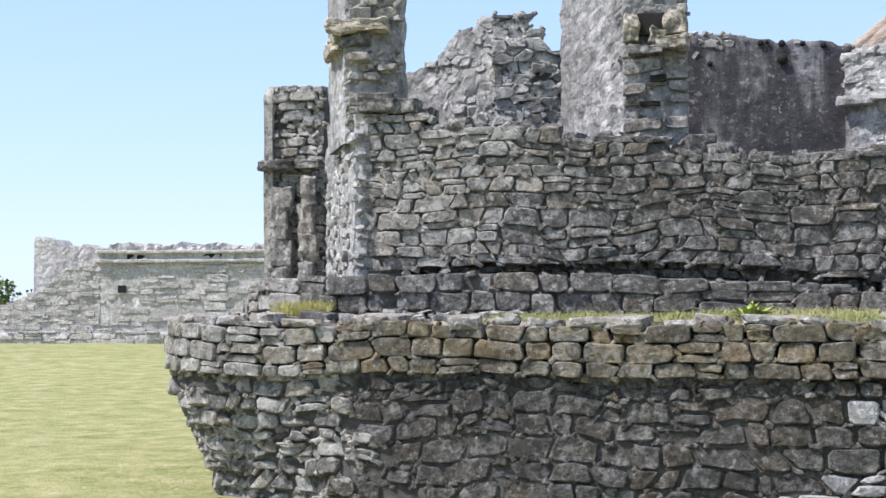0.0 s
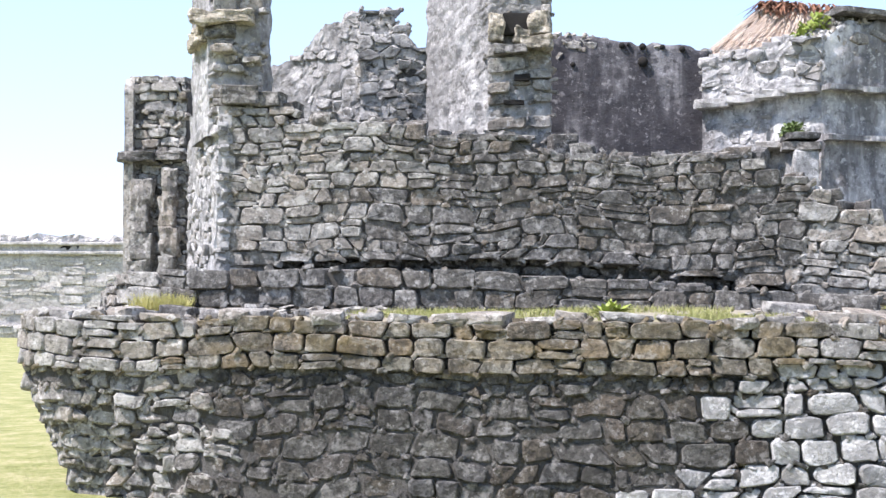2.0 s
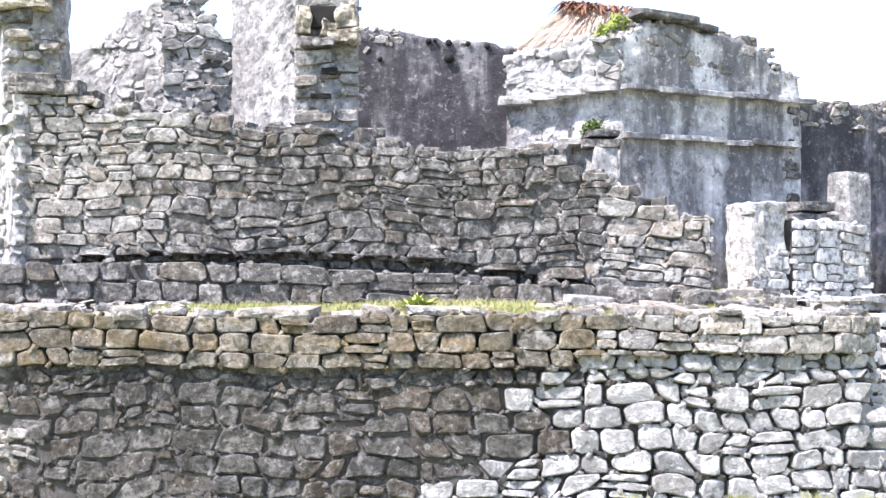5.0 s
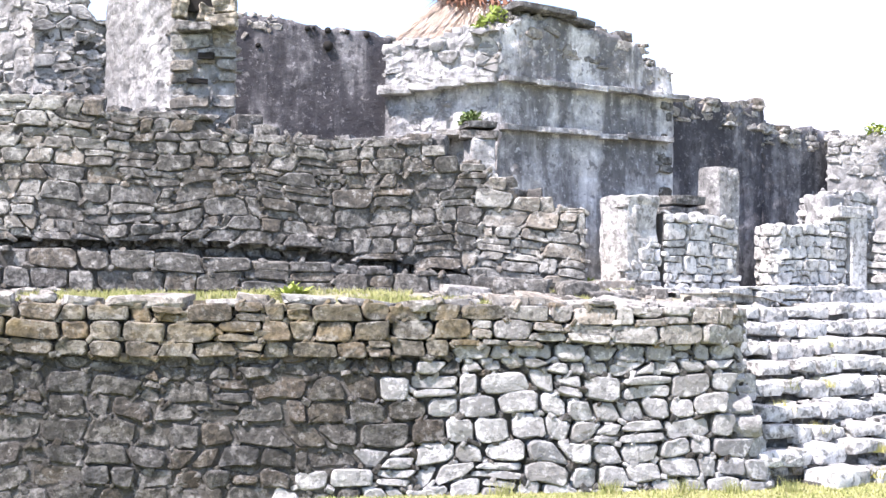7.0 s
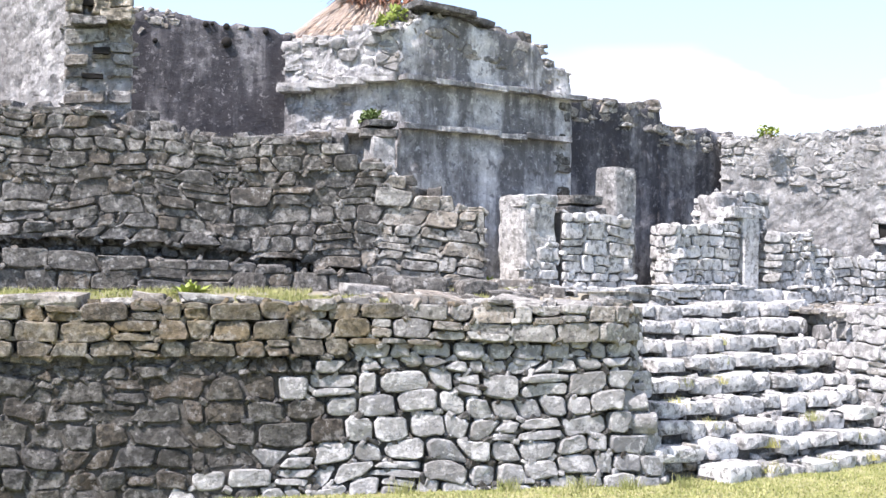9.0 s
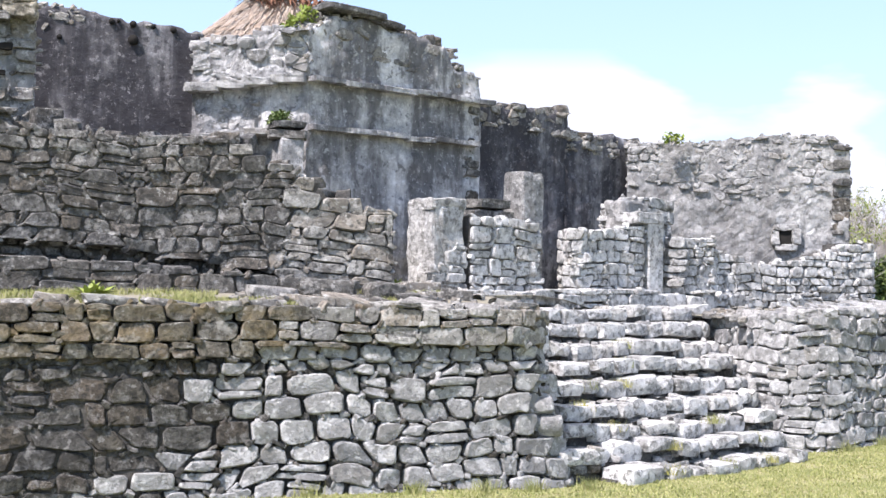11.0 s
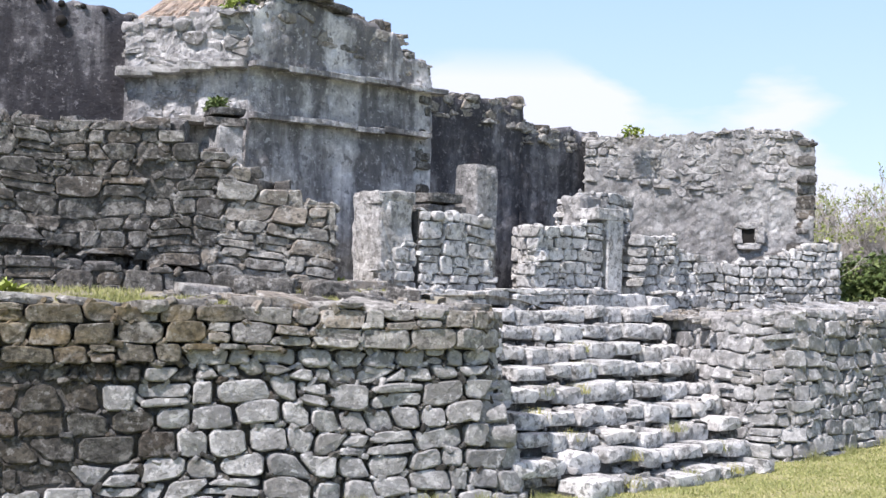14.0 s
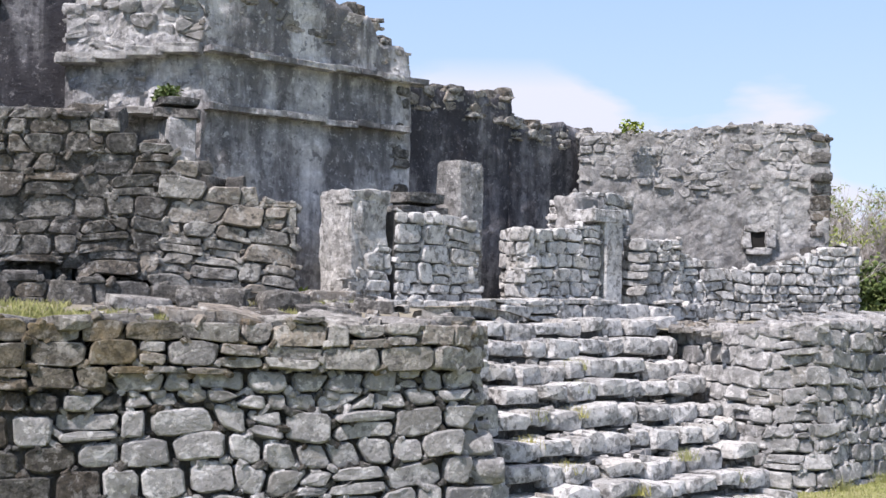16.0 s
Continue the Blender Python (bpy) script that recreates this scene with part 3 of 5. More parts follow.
def relief(name, line, low, high, thick, mat, parent=None, amp=0.03, cell=0.07, ragged=0.08, lean=0.0, label="", freq=3.0, seed=0.0, lumps=0.0):
    """A worn plaster or rubble wall: an uneven face, a broken crest, real thickness."""
    n = max(3, int(line.length / cell))
    hm = max(high(line.length * k / 10) - low(line.length * k / 10) for k in range(11))
    mz = max(3, int(hm / cell))
    verts, faces = [], []

    def bulge(x, y, z):
        v = noise.fractal((x * freq + seed, y * freq, z * freq), 0.75, 2.1, 6)
        if lumps:
            d = noise.voronoi((x * 5.5 + seed, y * 5.5, z * 7.5))[0]
            v += lumps * (d[1] - d[0]) * 2.0
        return amp * v

    for k in range(n + 1):
        s = line.length * k / n
        p, t, o = line.out(s)
        zb = low(s)
        zt = high(s) + ragged * (noise.fractal((p.x * 2.2 + seed, p.y * 2.2, 3.3), 0.8, 2.2, 5) + 0.6 * (noise.cell((p.x * 6, p.y * 6, seed)) - 0.5))
        for side in (0, 1):
            for j in range(mz + 1):
                z = zb + (zt - zb) * (j if side == 0 else mz - j) / mz
                off = -lean * (z - zb) + (bulge(p.x, p.y, z) if side == 0 else -thick + lean * (z - zb) - bulge(p.x, p.y + 9, z))
                q = p + o * off
                verts.append((q.x, q.y, z))
    m2 = 2 * (mz + 1)
    for k in range(n):
        for j in range(m2):
            i = (j + 1) % m2
            faces.append((k * m2 + j, (k + 1) * m2 + j, (k + 1) * m2 + i, k * m2 + i))
    for k in (0, n):
        for j in range(mz):
            q = (k * m2 + j, k * m2 + j + 1, k * m2 + m2 - 2 - j, k * m2 + m2 - 1 - j)
            faces.append(q if k == 0 else q[::-1])
    return mesh_part(name, verts, faces, mat, parent, label, smooth=not lumps)


def crest(owner, line, high, mat, count, size=(0.1, 0.28), seed=1, depth=0.3, start=0.0, end=None, inset=0.15, name="stone", sink=0.03, tall=1.0):
    """Loose stones along the top of a wall."""
    r = random.Random(seed)
    end = line.length if end is None else end
    meshes = stones_of(mat)
    for k in range(count):
        s = start + (end - start) * (k + r.uniform(0.1, 0.9)) / count
        p, t, o = line.out(s)
        q = p - o * (inset + r.uniform(-0.05, 0.05))
        w, h = r.uniform(*size), r.uniform(0.35, 0.65) * size[1] * tall
        ob = new(name, meshes[r.randrange(len(meshes))])
        ob.parent = owner
        ob.matrix_basis = (Matrix.Translation((q.x, q.y, high(s) + h / 2 - sink)) @ Matrix(((t.x, -o.x, 0), (t.y, -o.y, 0), (0, 0, 1))).to_4x4()
                           @ pose(0, 0, 0, r.gauss(0, 6), r.gauss(0, 6), r.gauss(0, 14)) @ Matrix.Diagonal((w, depth * r.uniform(0.6, 1.1), h, 1)))


def slab(name, parent, mat, centre, size, rz=0.0, seed=0, rough=0.02, cuts=3, label="", rx=0.0, ry=0.0):
    """A single dressed block with worn, uneven faces."""
    bm = bmesh.new()
    bmesh.ops.create_cube(bm, size=1.0)
    bmesh.ops.bevel(bm, geom=bm.edges[:], offset=0.06, segments=1, affect="EDGES")
    bmesh.ops.subdivide_edges(bm, edges=bm.edges[:], cuts=cuts, use_grid_fill=True)
    m = pose(*centre, rx, ry, rz) @ Matrix.Diagonal((*size, 1))
    bm.transform(m)
    bm.normal_update()
    for v in bm.verts:
        v.co += v.normal * rough * 0.6 * noise.fractal(v.co * 7 + Vector((seed, 0, 0)), 0.8, 2.0, 4)
    return part(name, bm, mat, parent, label, smooth=False)


# ---- ground ----
def ground_z(x, y):
    far = math.hypot(x, y)
    rise = 0.05 * max(0.0, min(x, 18.0) - 6.6)
    bumps = 0.03 * noise.noise((x * 0.35, y * 0.35, 0.4)) + 0.012 * noise.noise((x * 1.7, y * 1.7, 2.2))
    hump = 0.35 * math.exp(-((x + 22) ** 2 + (y - 36) ** 2) / 90.0)
    return rise + bumps * min(1.0, far / 4) + hump


def build_ground():
    def axis(lo, hi, step, ends):
        a = list(np.arange(lo, hi + 1e-6, step))
        return [-e for e in reversed(ends)] + a + list(ends)
    xs = axis(-30, 20, 0.5, (24, 30, 40, 60, 100, 200, 500, 1500))
    xs = sorted(set(x for x in xs if not (-30 < x < -29.9)) | {-36.0})
    xs = sorted(set(round(x, 3) for x in xs))
    ys = sorted(set(round(y, 3) for y in [-1500, -500, -200, -80, -40, -20, -10] + list(np.arange(-6, 50, 0.5)) + [55, 62, 75, 100, 150, 260, 500, 1500]))
    verts = [(x, y, ground_z(x, y)) for y in ys for x in xs]
    n = len(xs)
    faces = [(j * n + i, j * n + i + 1, (j + 1) * n + i + 1, (j + 1) * n + i) for j in range(len(ys) - 1) for i in range(n - 1)]
    g = mesh_part("ground", verts, faces, LAWN, smooth=True)
    tagged(g, "sunlit short green lawn with yellowed patches", "lawn", kind="structure")


build_ground()


# ---- terraces and stair: plan ----
TURN = radians(24.0)
ALONG, INTO = Vector((math.cos(TURN), math.sin(TURN))), Vector((-math.sin(TURN), math.cos(TURN)))
STAIR = Vector((4.4, 10.2))


def stair_at(s, k):
    return STAIR + ALONG * s + INTO * k


def arc(c, r, a0, a1, n):
    return [(c[0] + r * math.cos(radians(a0 + (a1 - a0) * k / n)), c[1] + r * math.sin(radians(a0 + (a1 - a0) * k / n))) for k in range(n + 1)]


LEFT = Line([(-5.1, 17.0), (-4.85, 13.0), (-4.72, 11.4)] + arc((-3.85, 11.1), 0.88, 190, 268, 8) + [(-1.0, 10.18), (2.0, 10.14), (3.9, 10.2)]
            + arc((3.95, 10.5), 0.3, 285, 345, 4) + [(4.2, 11.2), (3.75, 12.6)])
RIGHT = Line([(6.88, 13.8), (6.88, 12.9)] + arc((7.58, 12.49), 0.7, 186, 294, 9) + [tuple(stair_at(5.2, 0.1)), tuple(stair_at(9.5, 0.2))])


def left_top(s):
    p, _ = LEFT.at(s)
    return 1.47 + 0.025 * noise.noise((p.x * 1.3, p.y * 1.3, 0.0)) - (0.03 if 0.95 < p.x < 1.35 and p.y < 10.6 else 0.0)


def left_low(s):
    p, _ = LEFT.at(s)
    return ground_z(p.x, p.y) - 0.05


def left_ledge(s):
    p, _ = LEFT.at(s)
    return 1.08 + (0.10 if p.x > 1.5 else 0.0) + 0.02 * noise.noise((p.x * 2, p.y, 4.0))


terrace_left = thing("wall_terrace_left", "grey limestone rubble terrace wall with rounded corner on lawn", "terrace wall", kind="structure")
def beside_stair(s):
    """0 along the front, 1 round the end beside the stair."""
    p, _ = LEFT.at(s)
    return max(0.0, min(1.0, (p.x - 3.75) / 0.3)) if s > 0.5 * LEFT.length and p.y < 11.0 else (1.0 if s > 0.5 * LEFT.length else 0.0)


UP_LINE = Line([tuple(LEFT.out(LEFT.length * k / 120)[0] - LEFT.out(LEFT.length * k / 120)[2] * (0.05 + 0.2 * beside_stair(LEFT.length * k / 120))) for k in range(121)])
SX = [s for s in np.linspace(0, LEFT.length, 400) if LEFT.at(s)[0].y < 10.6]
S_PALE = min(s for s in SX if LEFT.at(s)[0].x > 0.9)
S_CORNER = min(s for s in SX if LEFT.at(s)[0].x > -3.6)


def undercut(s, z):
    """The rounded corner draws in towards its foot; the end beside the stair leans back."""
    return 0.2 * beside_stair(s) * max(0.0, z) / 1.1 + 0.52 * max(0.0, 0.95 - z) * max(0.0, min(1.0, (S_CORNER + 0.7 - s) / 1.1))


core("wall_core", LEFT, left_low, left_top, 0.7, MORTAR, terrace_left, lean=0.09, inset=lambda s: 0.028 + 0.05 * max(0.0, min(1.0, (s - S_PALE + 0.3) / 0.8)) + 0.2 * beside_stair(s), tuck=undercut)
# paler stones round the left corner put its sunlight into the colour
masonry(terrace_left, UP_LINE, left_ledge, left_top, TERRACE_TOP, rows=(0.10, 0.2), widths=(0.16, 0.42), depth=0.24, lean=0.03, seed=3, limit=150, near=S_PALE, tilt=2.2, wander=0.03, split=0.2, nick=0.016, gap=0.003, bevel=0.011, proud=0.01, chink=0.6, second=PALE_SUNLIT, pick=lambda s, z: s < S_CORNER + 0.3 + 0.6 * noise.noise((s * 3.0, z * 4.0, 1.0)) or s > S_PALE + 0.7 + 0.9 * noise.noise((s * 3.0, z * 4.0, 2.0)))


def bleach(s, z):
    """How far the dark crust has given way to pale stone, along the wall."""
    return (s - S_PALE) / 0.8 + 0.8 * (0.55 - z) + 1.5 * noise.noise((s * 4.1, z * 5.3, 7))


def turned(s, z):
    return s < S_CORNER + 0.65 + 0.5 * noise.noise((z * 3.0, s * 1.5, 2.0)) + 0.2 * (1.1 - z)


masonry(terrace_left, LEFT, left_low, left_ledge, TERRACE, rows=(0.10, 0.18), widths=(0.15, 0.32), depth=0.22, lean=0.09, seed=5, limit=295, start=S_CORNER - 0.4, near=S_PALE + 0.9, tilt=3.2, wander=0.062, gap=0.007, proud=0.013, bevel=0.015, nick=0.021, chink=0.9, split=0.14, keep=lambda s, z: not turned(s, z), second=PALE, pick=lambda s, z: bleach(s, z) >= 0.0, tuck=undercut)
# left-facing corner: sunlight put into the stone colour by a paler kind
masonry(terrace_left, LEFT, left_low, left_ledge, PALE_SUNLIT, rows=(0.09, 0.17), widths=(0.12, 0.28), depth=0.22, lean=0.09, seed=6, limit=150, start=1.5, end=S_CORNER + 1.5, near=S_CORNER, tilt=5, wander=0.06, gap=0.006, proud=0.018, bevel=0.016, nick=0.022, chink=0.9, keep=turned, tuck=undercut, second=STONE, pick=lambda s, z: noise.noise((s * 5.0, z * 6.0, 3.0)) > 0.22)


def right_top(s):
    return 1.34 + 0.2 * min(1.0, s / 5.5) + 0.02 * noise.noise((s * 1.6, 0, 5.0))


def right_low(s):
    p, _ = RIGHT.at(s)
    return ground_z(p.x, p.y) - 0.05


terrace_right = thing("wall_terrace_right", "pale limestone rubble terrace wall beside the stair", "terrace wall", kind="structure")
core("wall_core", RIGHT, right_low, right_top, 0.7, MORTAR, terrace_right, lean=0.14, inset=0.06)
masonry(terrace_right, RIGHT, right_low, right_top, PALE, rows=(0.11, 0.18), widths=(0.15, 0.32), depth=0.2, lean=0.13, seed=12, limit=280, near=3.6, tilt=4.0, wander=0.055, gap=0.006, proud=0.014, bevel=0.015, nick=0.02, chink=0.6, split=0.15)

# ---- stair ----
stair = thing("stair", "broken pale limestone stair of nine uneven steps", "stair", kind="structure")
RISE, TREAD = 0.168, 0.245
for k in range(9):
    r = random.Random(40 + k)
    s0, s1 = (-0.2 - 0.05 * k, 2.86 + 0.1 * k) if k else (0.28, 2.9)
    if k == 8:
        s0, s1 = -0.6, 3.9
    a, b = stair_at(s0, TREAD * k), stair_at(s1, TREAD * k)
    line = Line([tuple(a), tuple(b)])
    z1, z0 = RISE * (k + 1) - 0.06, (RISE * k - 0.12 if k else -0.05)

    def nose(s, k=k, z1=z1):
        return z1 + 0.065 * noise.noise((s * 1.3, k * 2.3, 0.0)) + 0.03 * noise.noise((s * 4, k * 2.3, 3.0))

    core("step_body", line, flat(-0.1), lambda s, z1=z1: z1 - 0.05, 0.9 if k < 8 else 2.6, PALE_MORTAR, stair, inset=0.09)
    s = 0.0
    while s < line.length - 0.08:
        wd = min(r.uniform(0.18, 0.46), line.length - s)
        q, t, o = line.out(s + wd / 2)
        hgt = r.uniform(0.11, 0.175)
        q = q - o * (0.15 + r.uniform(-0.05, 0.05) + 0.06 * noise.noise((s * 0.9, k * 3.7, 5.0)))
        ob = new("step_stone", stones_of(WHITE)[r.randrange(28)])
        ob.parent = stair
        ob.matrix_basis = (Matrix.Translation((q.x, q.y, nose(s + wd / 2) - hgt / 2)) @ Matrix(((t.x, -o.x, 0), (t.y, -o.y, 0), (0, 0, 1))).to_4x4()
                           @ pose(0, 0, 0, r.gauss(0, 2.5), r.gauss(0, 2.5), r.gauss(0, 4)) @ Matrix.Diagonal((wd - 0.012, 0.36, hgt, 1)))
        s += wd
    cv, cf = [], []
    for _ in range(70):
        q, t, o = line.out(r.uniform(0.05, line.length - 0.05))
        q = q - o * r.choice((r.uniform(0.06, 0.16), r.uniform(0.18, 0.3)))
        w = r.uniform(0.04, 0.13)
        m = pose(q.x, q.y, z1 - r.choice((0.03, 0.12, 0.15)) + r.uniform(-0.02, 0.02), r.gauss(0, 14), r.gauss(0, 14), r.uniform(0, 360)) @ Matrix.Diagonal((w, w * 0.8, w * 0.5, 1))
        me, b0 = stones_of(STONE)[r.randrange(28)], len(cv)
        cv += [tuple(m @ v.co) for v in me.vertices]
        cf += [tuple(b0 + i for i in g.vertices) for g in me.polygons]
    tagged(mesh_part("step_rubble", cv, cf, GREY, stair), kind="stuff")
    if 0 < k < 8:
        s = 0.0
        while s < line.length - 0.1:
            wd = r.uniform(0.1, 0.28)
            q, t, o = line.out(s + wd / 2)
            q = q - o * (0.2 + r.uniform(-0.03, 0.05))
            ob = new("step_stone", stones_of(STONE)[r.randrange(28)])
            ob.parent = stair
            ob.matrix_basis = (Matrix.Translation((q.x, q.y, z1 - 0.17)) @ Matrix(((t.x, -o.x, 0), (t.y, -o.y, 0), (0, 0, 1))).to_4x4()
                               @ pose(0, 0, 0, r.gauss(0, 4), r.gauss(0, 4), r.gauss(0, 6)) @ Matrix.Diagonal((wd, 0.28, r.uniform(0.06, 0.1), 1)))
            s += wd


# ---- terrace floor ----
def floor_z(x, y):
    back = max(0.0, min(1.0, (y - 10.55) / 0.75))
    d = Vector((x, y)) - STAIR
    s, k = d.dot(ALONG), d.dot(INTO)
    house_side = 1.445 + back * (0.06 + 0.06 * max(0.0, min(1.0, (x + 2.0) / 3.0)))
    court = 1.29 + 0.17 * max(0.0, min(1.0, (s - 2.6) / 5.0)) + 0.06 * max(0.0, min(1.0, (k - 0.8) / 1.3))
    f = max(0.0, min(1.0, (s - 1.6) / 1.0))
    return house_side * (1 - f) + court * f + 0.02 * noise.noise((x * 1.1, y * 1.1, 0.0))


def build_floor():
    bm = bmesh.new()
    pts = [(-4.6, 17.0), (-4.4, 12.5), (-4.1, 10.9), (-3.4, 10.55), (3.7, 10.5), (3.8, 11.1), (3.35, 12.6), tuple(stair_at(0.0, 2.2)), tuple(stair_at(3.6, 2.2)),
           (7.15, 12.3), (7.5, 11.9), tuple(stair_at(5.2, 0.5)), tuple(stair_at(9.4, 0.6)), (13.2, 24.0), (-4.8, 24.0)]
    vs = [bm.verts.new((x, y, 1.44)) for x, y in pts]
    f = bm.faces.new(vs)
    if f.normal.z < 0:
        f.normal_flip()
    bmesh.ops.triangulate(bm, faces=bm.faces[:])
    for _ in range(5):
        long = [e for e in bm.edges if e.calc_length() > 0.5]
        bmesh.ops.subdivide_edges(bm, edges=long, cuts=1)
        bmesh.ops.triangulate(bm, faces=bm.faces[:])
    for v in bm.verts:
        v.co.z = floor_z(v.co.x, v.co.y)
    ob = part("terrace_floor", bm, EARTH)
    tagged(ob, "trodden earth terrace top with thin grass", "terrace floor", kind="structure")


build_floor()

# ---- long wall on the terrace, with its low footing ----
WALL = Line([(-3.13, 11.65), (2.95, 11.65)])
wall_top = steps_fn([(0, 3.33), (0.6, 3.34), (0.61, 3.22), (1.75, 3.19), (1.76, 3.09), (2.62, 3.08), (2.63, 2.95), (3.3, 2.92), (4.84, 2.89), (4.85, 2.71), (5.15, 2.68), (5.16, 2.6), (5.42, 2.56), (5.43, 2.44), (5.75, 2.41), (5.76, 2.33), (6.08, 2.31)])
long_wall = thing("wall_house_front", "roofless grey rubble house wall with stepped broken top", "ruined wall", kind="structure")
wall_sill = steps_fn([(0, 1.92), (0.5, 1.98), (2.6, 2.02), (3.6, 1.96), (4.4, 1.85), (6.1, 1.5)])
core("wall_core", WALL, wall_sill, wall_top, 0.55, MORTAR, long_wall, inset=0.026)
UNDER = Line([(-3.1, 11.80), (2.3, 11.80)])
core("wall_core", UNDER, flat(1.3), lambda s: wall_sill(s) + 0.04, 0.4, MORTAR, long_wall, inset=0.045)
masonry(long_wall, UNDER, flat(1.7), wall_sill, STONE, rows=(0.08, 0.14), widths=(0.12, 0.3), depth=0.1, seed=22, limit=60)


# paler stones at both ends; the left end's sunlight is in their colour
def pale_ends(s, z):
    if s > 5.0 + 0.8 * noise.noise((z * 3.0, s * 2.0, 9.0)):
        return True
    return s < 1.5 + 0.9 * noise.noise((z * 2.2, s * 0.8, 6.0)) + 0.25 * (z - 2.6)


masonry(long_wall, WALL, wall_sill, wall_top, PALE_SUNLIT, rows=(0.08, 0.19), widths=(0.13, 0.36), depth=0.16, seed=21, limit=300, near=3.0, tilt=2.8, wander=0.055, gap=0.004, split=0.32, proud=0.011, nick=0.013, bevel=0.011, chink=0.8, keep=pale_ends)
masonry(long_wall, WALL, wall_sill, wall_top, STONE, rows=(0.08, 0.19), widths=(0.13, 0.36), depth=0.16, seed=21, limit=300, near=3.0, tilt=2.8, wander=0.055, gap=0.004, split=0.32, proud=0.011, nick=0.013, bevel=0.011, chink=0.8, keep=lambda s, z: not pale_ends(s, z))
crest(long_wall, WALL, lambda s: wall_top(s) - 0.05, STONE, 26, (0.12, 0.26), 5, 0.4, inset=0.25)
FOOT = Line([(-4.75, 13.2), (-4.45, 12.2), (-3.95, 11.62), (-3.4, 11.38), (-3.0, 11.33), (2.2, 11.33)])
foot_top = steps_fn([(0, 1.66), (1.04, 1.69), (1.6, 1.82), (2.2, 1.89), (2.8, 1.9), (5.2, 1.86), (6.5, 1.79), (8.1, 1.68)])
footing = thing("wall_footing", "low dark limestone footing course along the house wall", "footing", kind="structure")
core("footing_core", FOOT, flat(1.3), foot_top, 0.42, MORTAR, footing, inset=0.04)
# paler stone at the left end paints in its sunlit side
masonry(footing, FOOT, flat(1.44), foot_top, STONE, rows=(0.11, 0.18), widths=(0.14, 0.36), depth=0.26, seed=25, limit=160, tilt=3.0, wander=0.03, split=0.15, nick=0.014, gap=0.003, bevel=0.013, chink=0.6, second=PALE_SUNLIT, pick=lambda s, z: s < 2.1)


# ---- side of the house and the tall corner pier ----
SIDE = Line([(-3.98, 13.5), (-3.17, 11.62)])
side_wall = relief("wall_house_side", SIDE, flat(1.4), steps_fn([(0, 3.55), (1.2, 3.5), (2.05, 3.35)]), 0.5, PLASTER_PALE, amp=0.035, cell=0.05, lumps=0.15, ragged=0.05, seed=2)
masonry(side_wall, SIDE, flat(1.45), steps_fn([(0, 3.5), (1.2, 3.45), (2.05, 3.3)]), GREY, rows=(0.06, 0.13), widths=(0.08, 0.2), depth=0.12, seed=91, tilt=7, proud=0.022, fitted=True, bevel=0.016, limit=150, wander=0.05)
tagged(side_wall, "sunlit side wall of worn white plaster over rubble", "ruined wall", kind="structure")


def pier(name, label, plan, z0, z1, front_mat, seed, side_mat=PLASTER_PALE):
    """A standing piece of wall: plan from the back of its lit side, round the front, to the back of the other side."""
    ob = thing(name, label, "ruined pier")
    bm = bmesh.new()
    n, levels = len(plan), int((z1 - z0) / 0.035)
    cx, cy = sum(p[0] for p in plan) / n, sum(p[1] for p in plan) / n
    grid = []
    for j in range(levels + 1):
        z, ring = z0 + (z1 - z0) * j / levels, []
        for k in range(n):
            a, b = Vector(plan[k]), Vector(plan[(k + 1) % n])
            m = max(1, int((b - a).length / 0.035))
            for i in range(m):
                p = a + (b - a) * i / m
                d = Vector((p.x - cx, p.y - cy)).normalized()
                v = 0.03 * noise.fractal((p.x * 4 + seed, p.y * 4, z * 4), 0.6, 2.2, 6)
                ring.append(bm.verts.new((p.x + d.x * v, p.y + d.y * v, z)))
        grid.append(ring)
    for a, b in zip(grid, grid[1:]):
        for k in range(len(a)):
            bm.faces.new((a[k], a[(k + 1) % len(a)], b[(k + 1) % len(a)], b[k]))
    bm.faces.new(grid[-1])
    part("pier_body", bm, side_mat, ob, smooth=False)
    return ob


corner_pier = pier("corner_pier", "tall ruined corner pier with projecting yellowish cornice stones", [(-3.72, 12.65), (-3.30, 11.74), (-2.84, 11.80), (-2.80, 12.1), (-3.2, 12.7)], 3.1, 5.3, STONE, 3.0)
PA = Line([(-3.27, 11.72), (-2.80, 11.76)])
masonry(corner_pier, PA, flat(3.32), flat(3.98), PALE_SUNLIT, rows=(0.07, 0.14), widths=(0.12, 0.32), depth=0.16, seed=31, tilt=4, limit=60, proud=0.03)
masonry(corner_pier, PA, flat(4.26), flat(5.2), PALE_SUNLIT, rows=(0.08, 0.16), widths=(0.12, 0.3), depth=0.14, seed=33, tilt=4, limit=60, proud=0.03)
slab("cornice_stone", corner_pier, OCHRE, (-3.16, 11.78, 4.17), (0.56, 0.34, 0.12), 2, 1, 0.06, cuts=6, label="projecting yellowish cornice slab")
slab("cornice_stone", corner_pier, OCHRE, (-3.46, 12.15, 4.05), (0.24, 0.7, 0.14), 24, 2, 0.06, cuts=6)
slab("cornice_stone", corner_pier, STONE, (-3.2, 11.83, 4.05), (0.3, 0.3, 0.12), 2, 3, 0.06, cuts=5)
slab("base_stone", corner_pier, STONE, (-2.98, 11.68, 3.45), (0.34, 0.2, 0.17), 3, 4, 0.025, label="rounded grey river-smooth stone")
slab("base_stone", corner_pier, STONE, (-2.72, 11.76, 3.42), (0.24, 0.25, 0.14), -6, 5, 0.03)

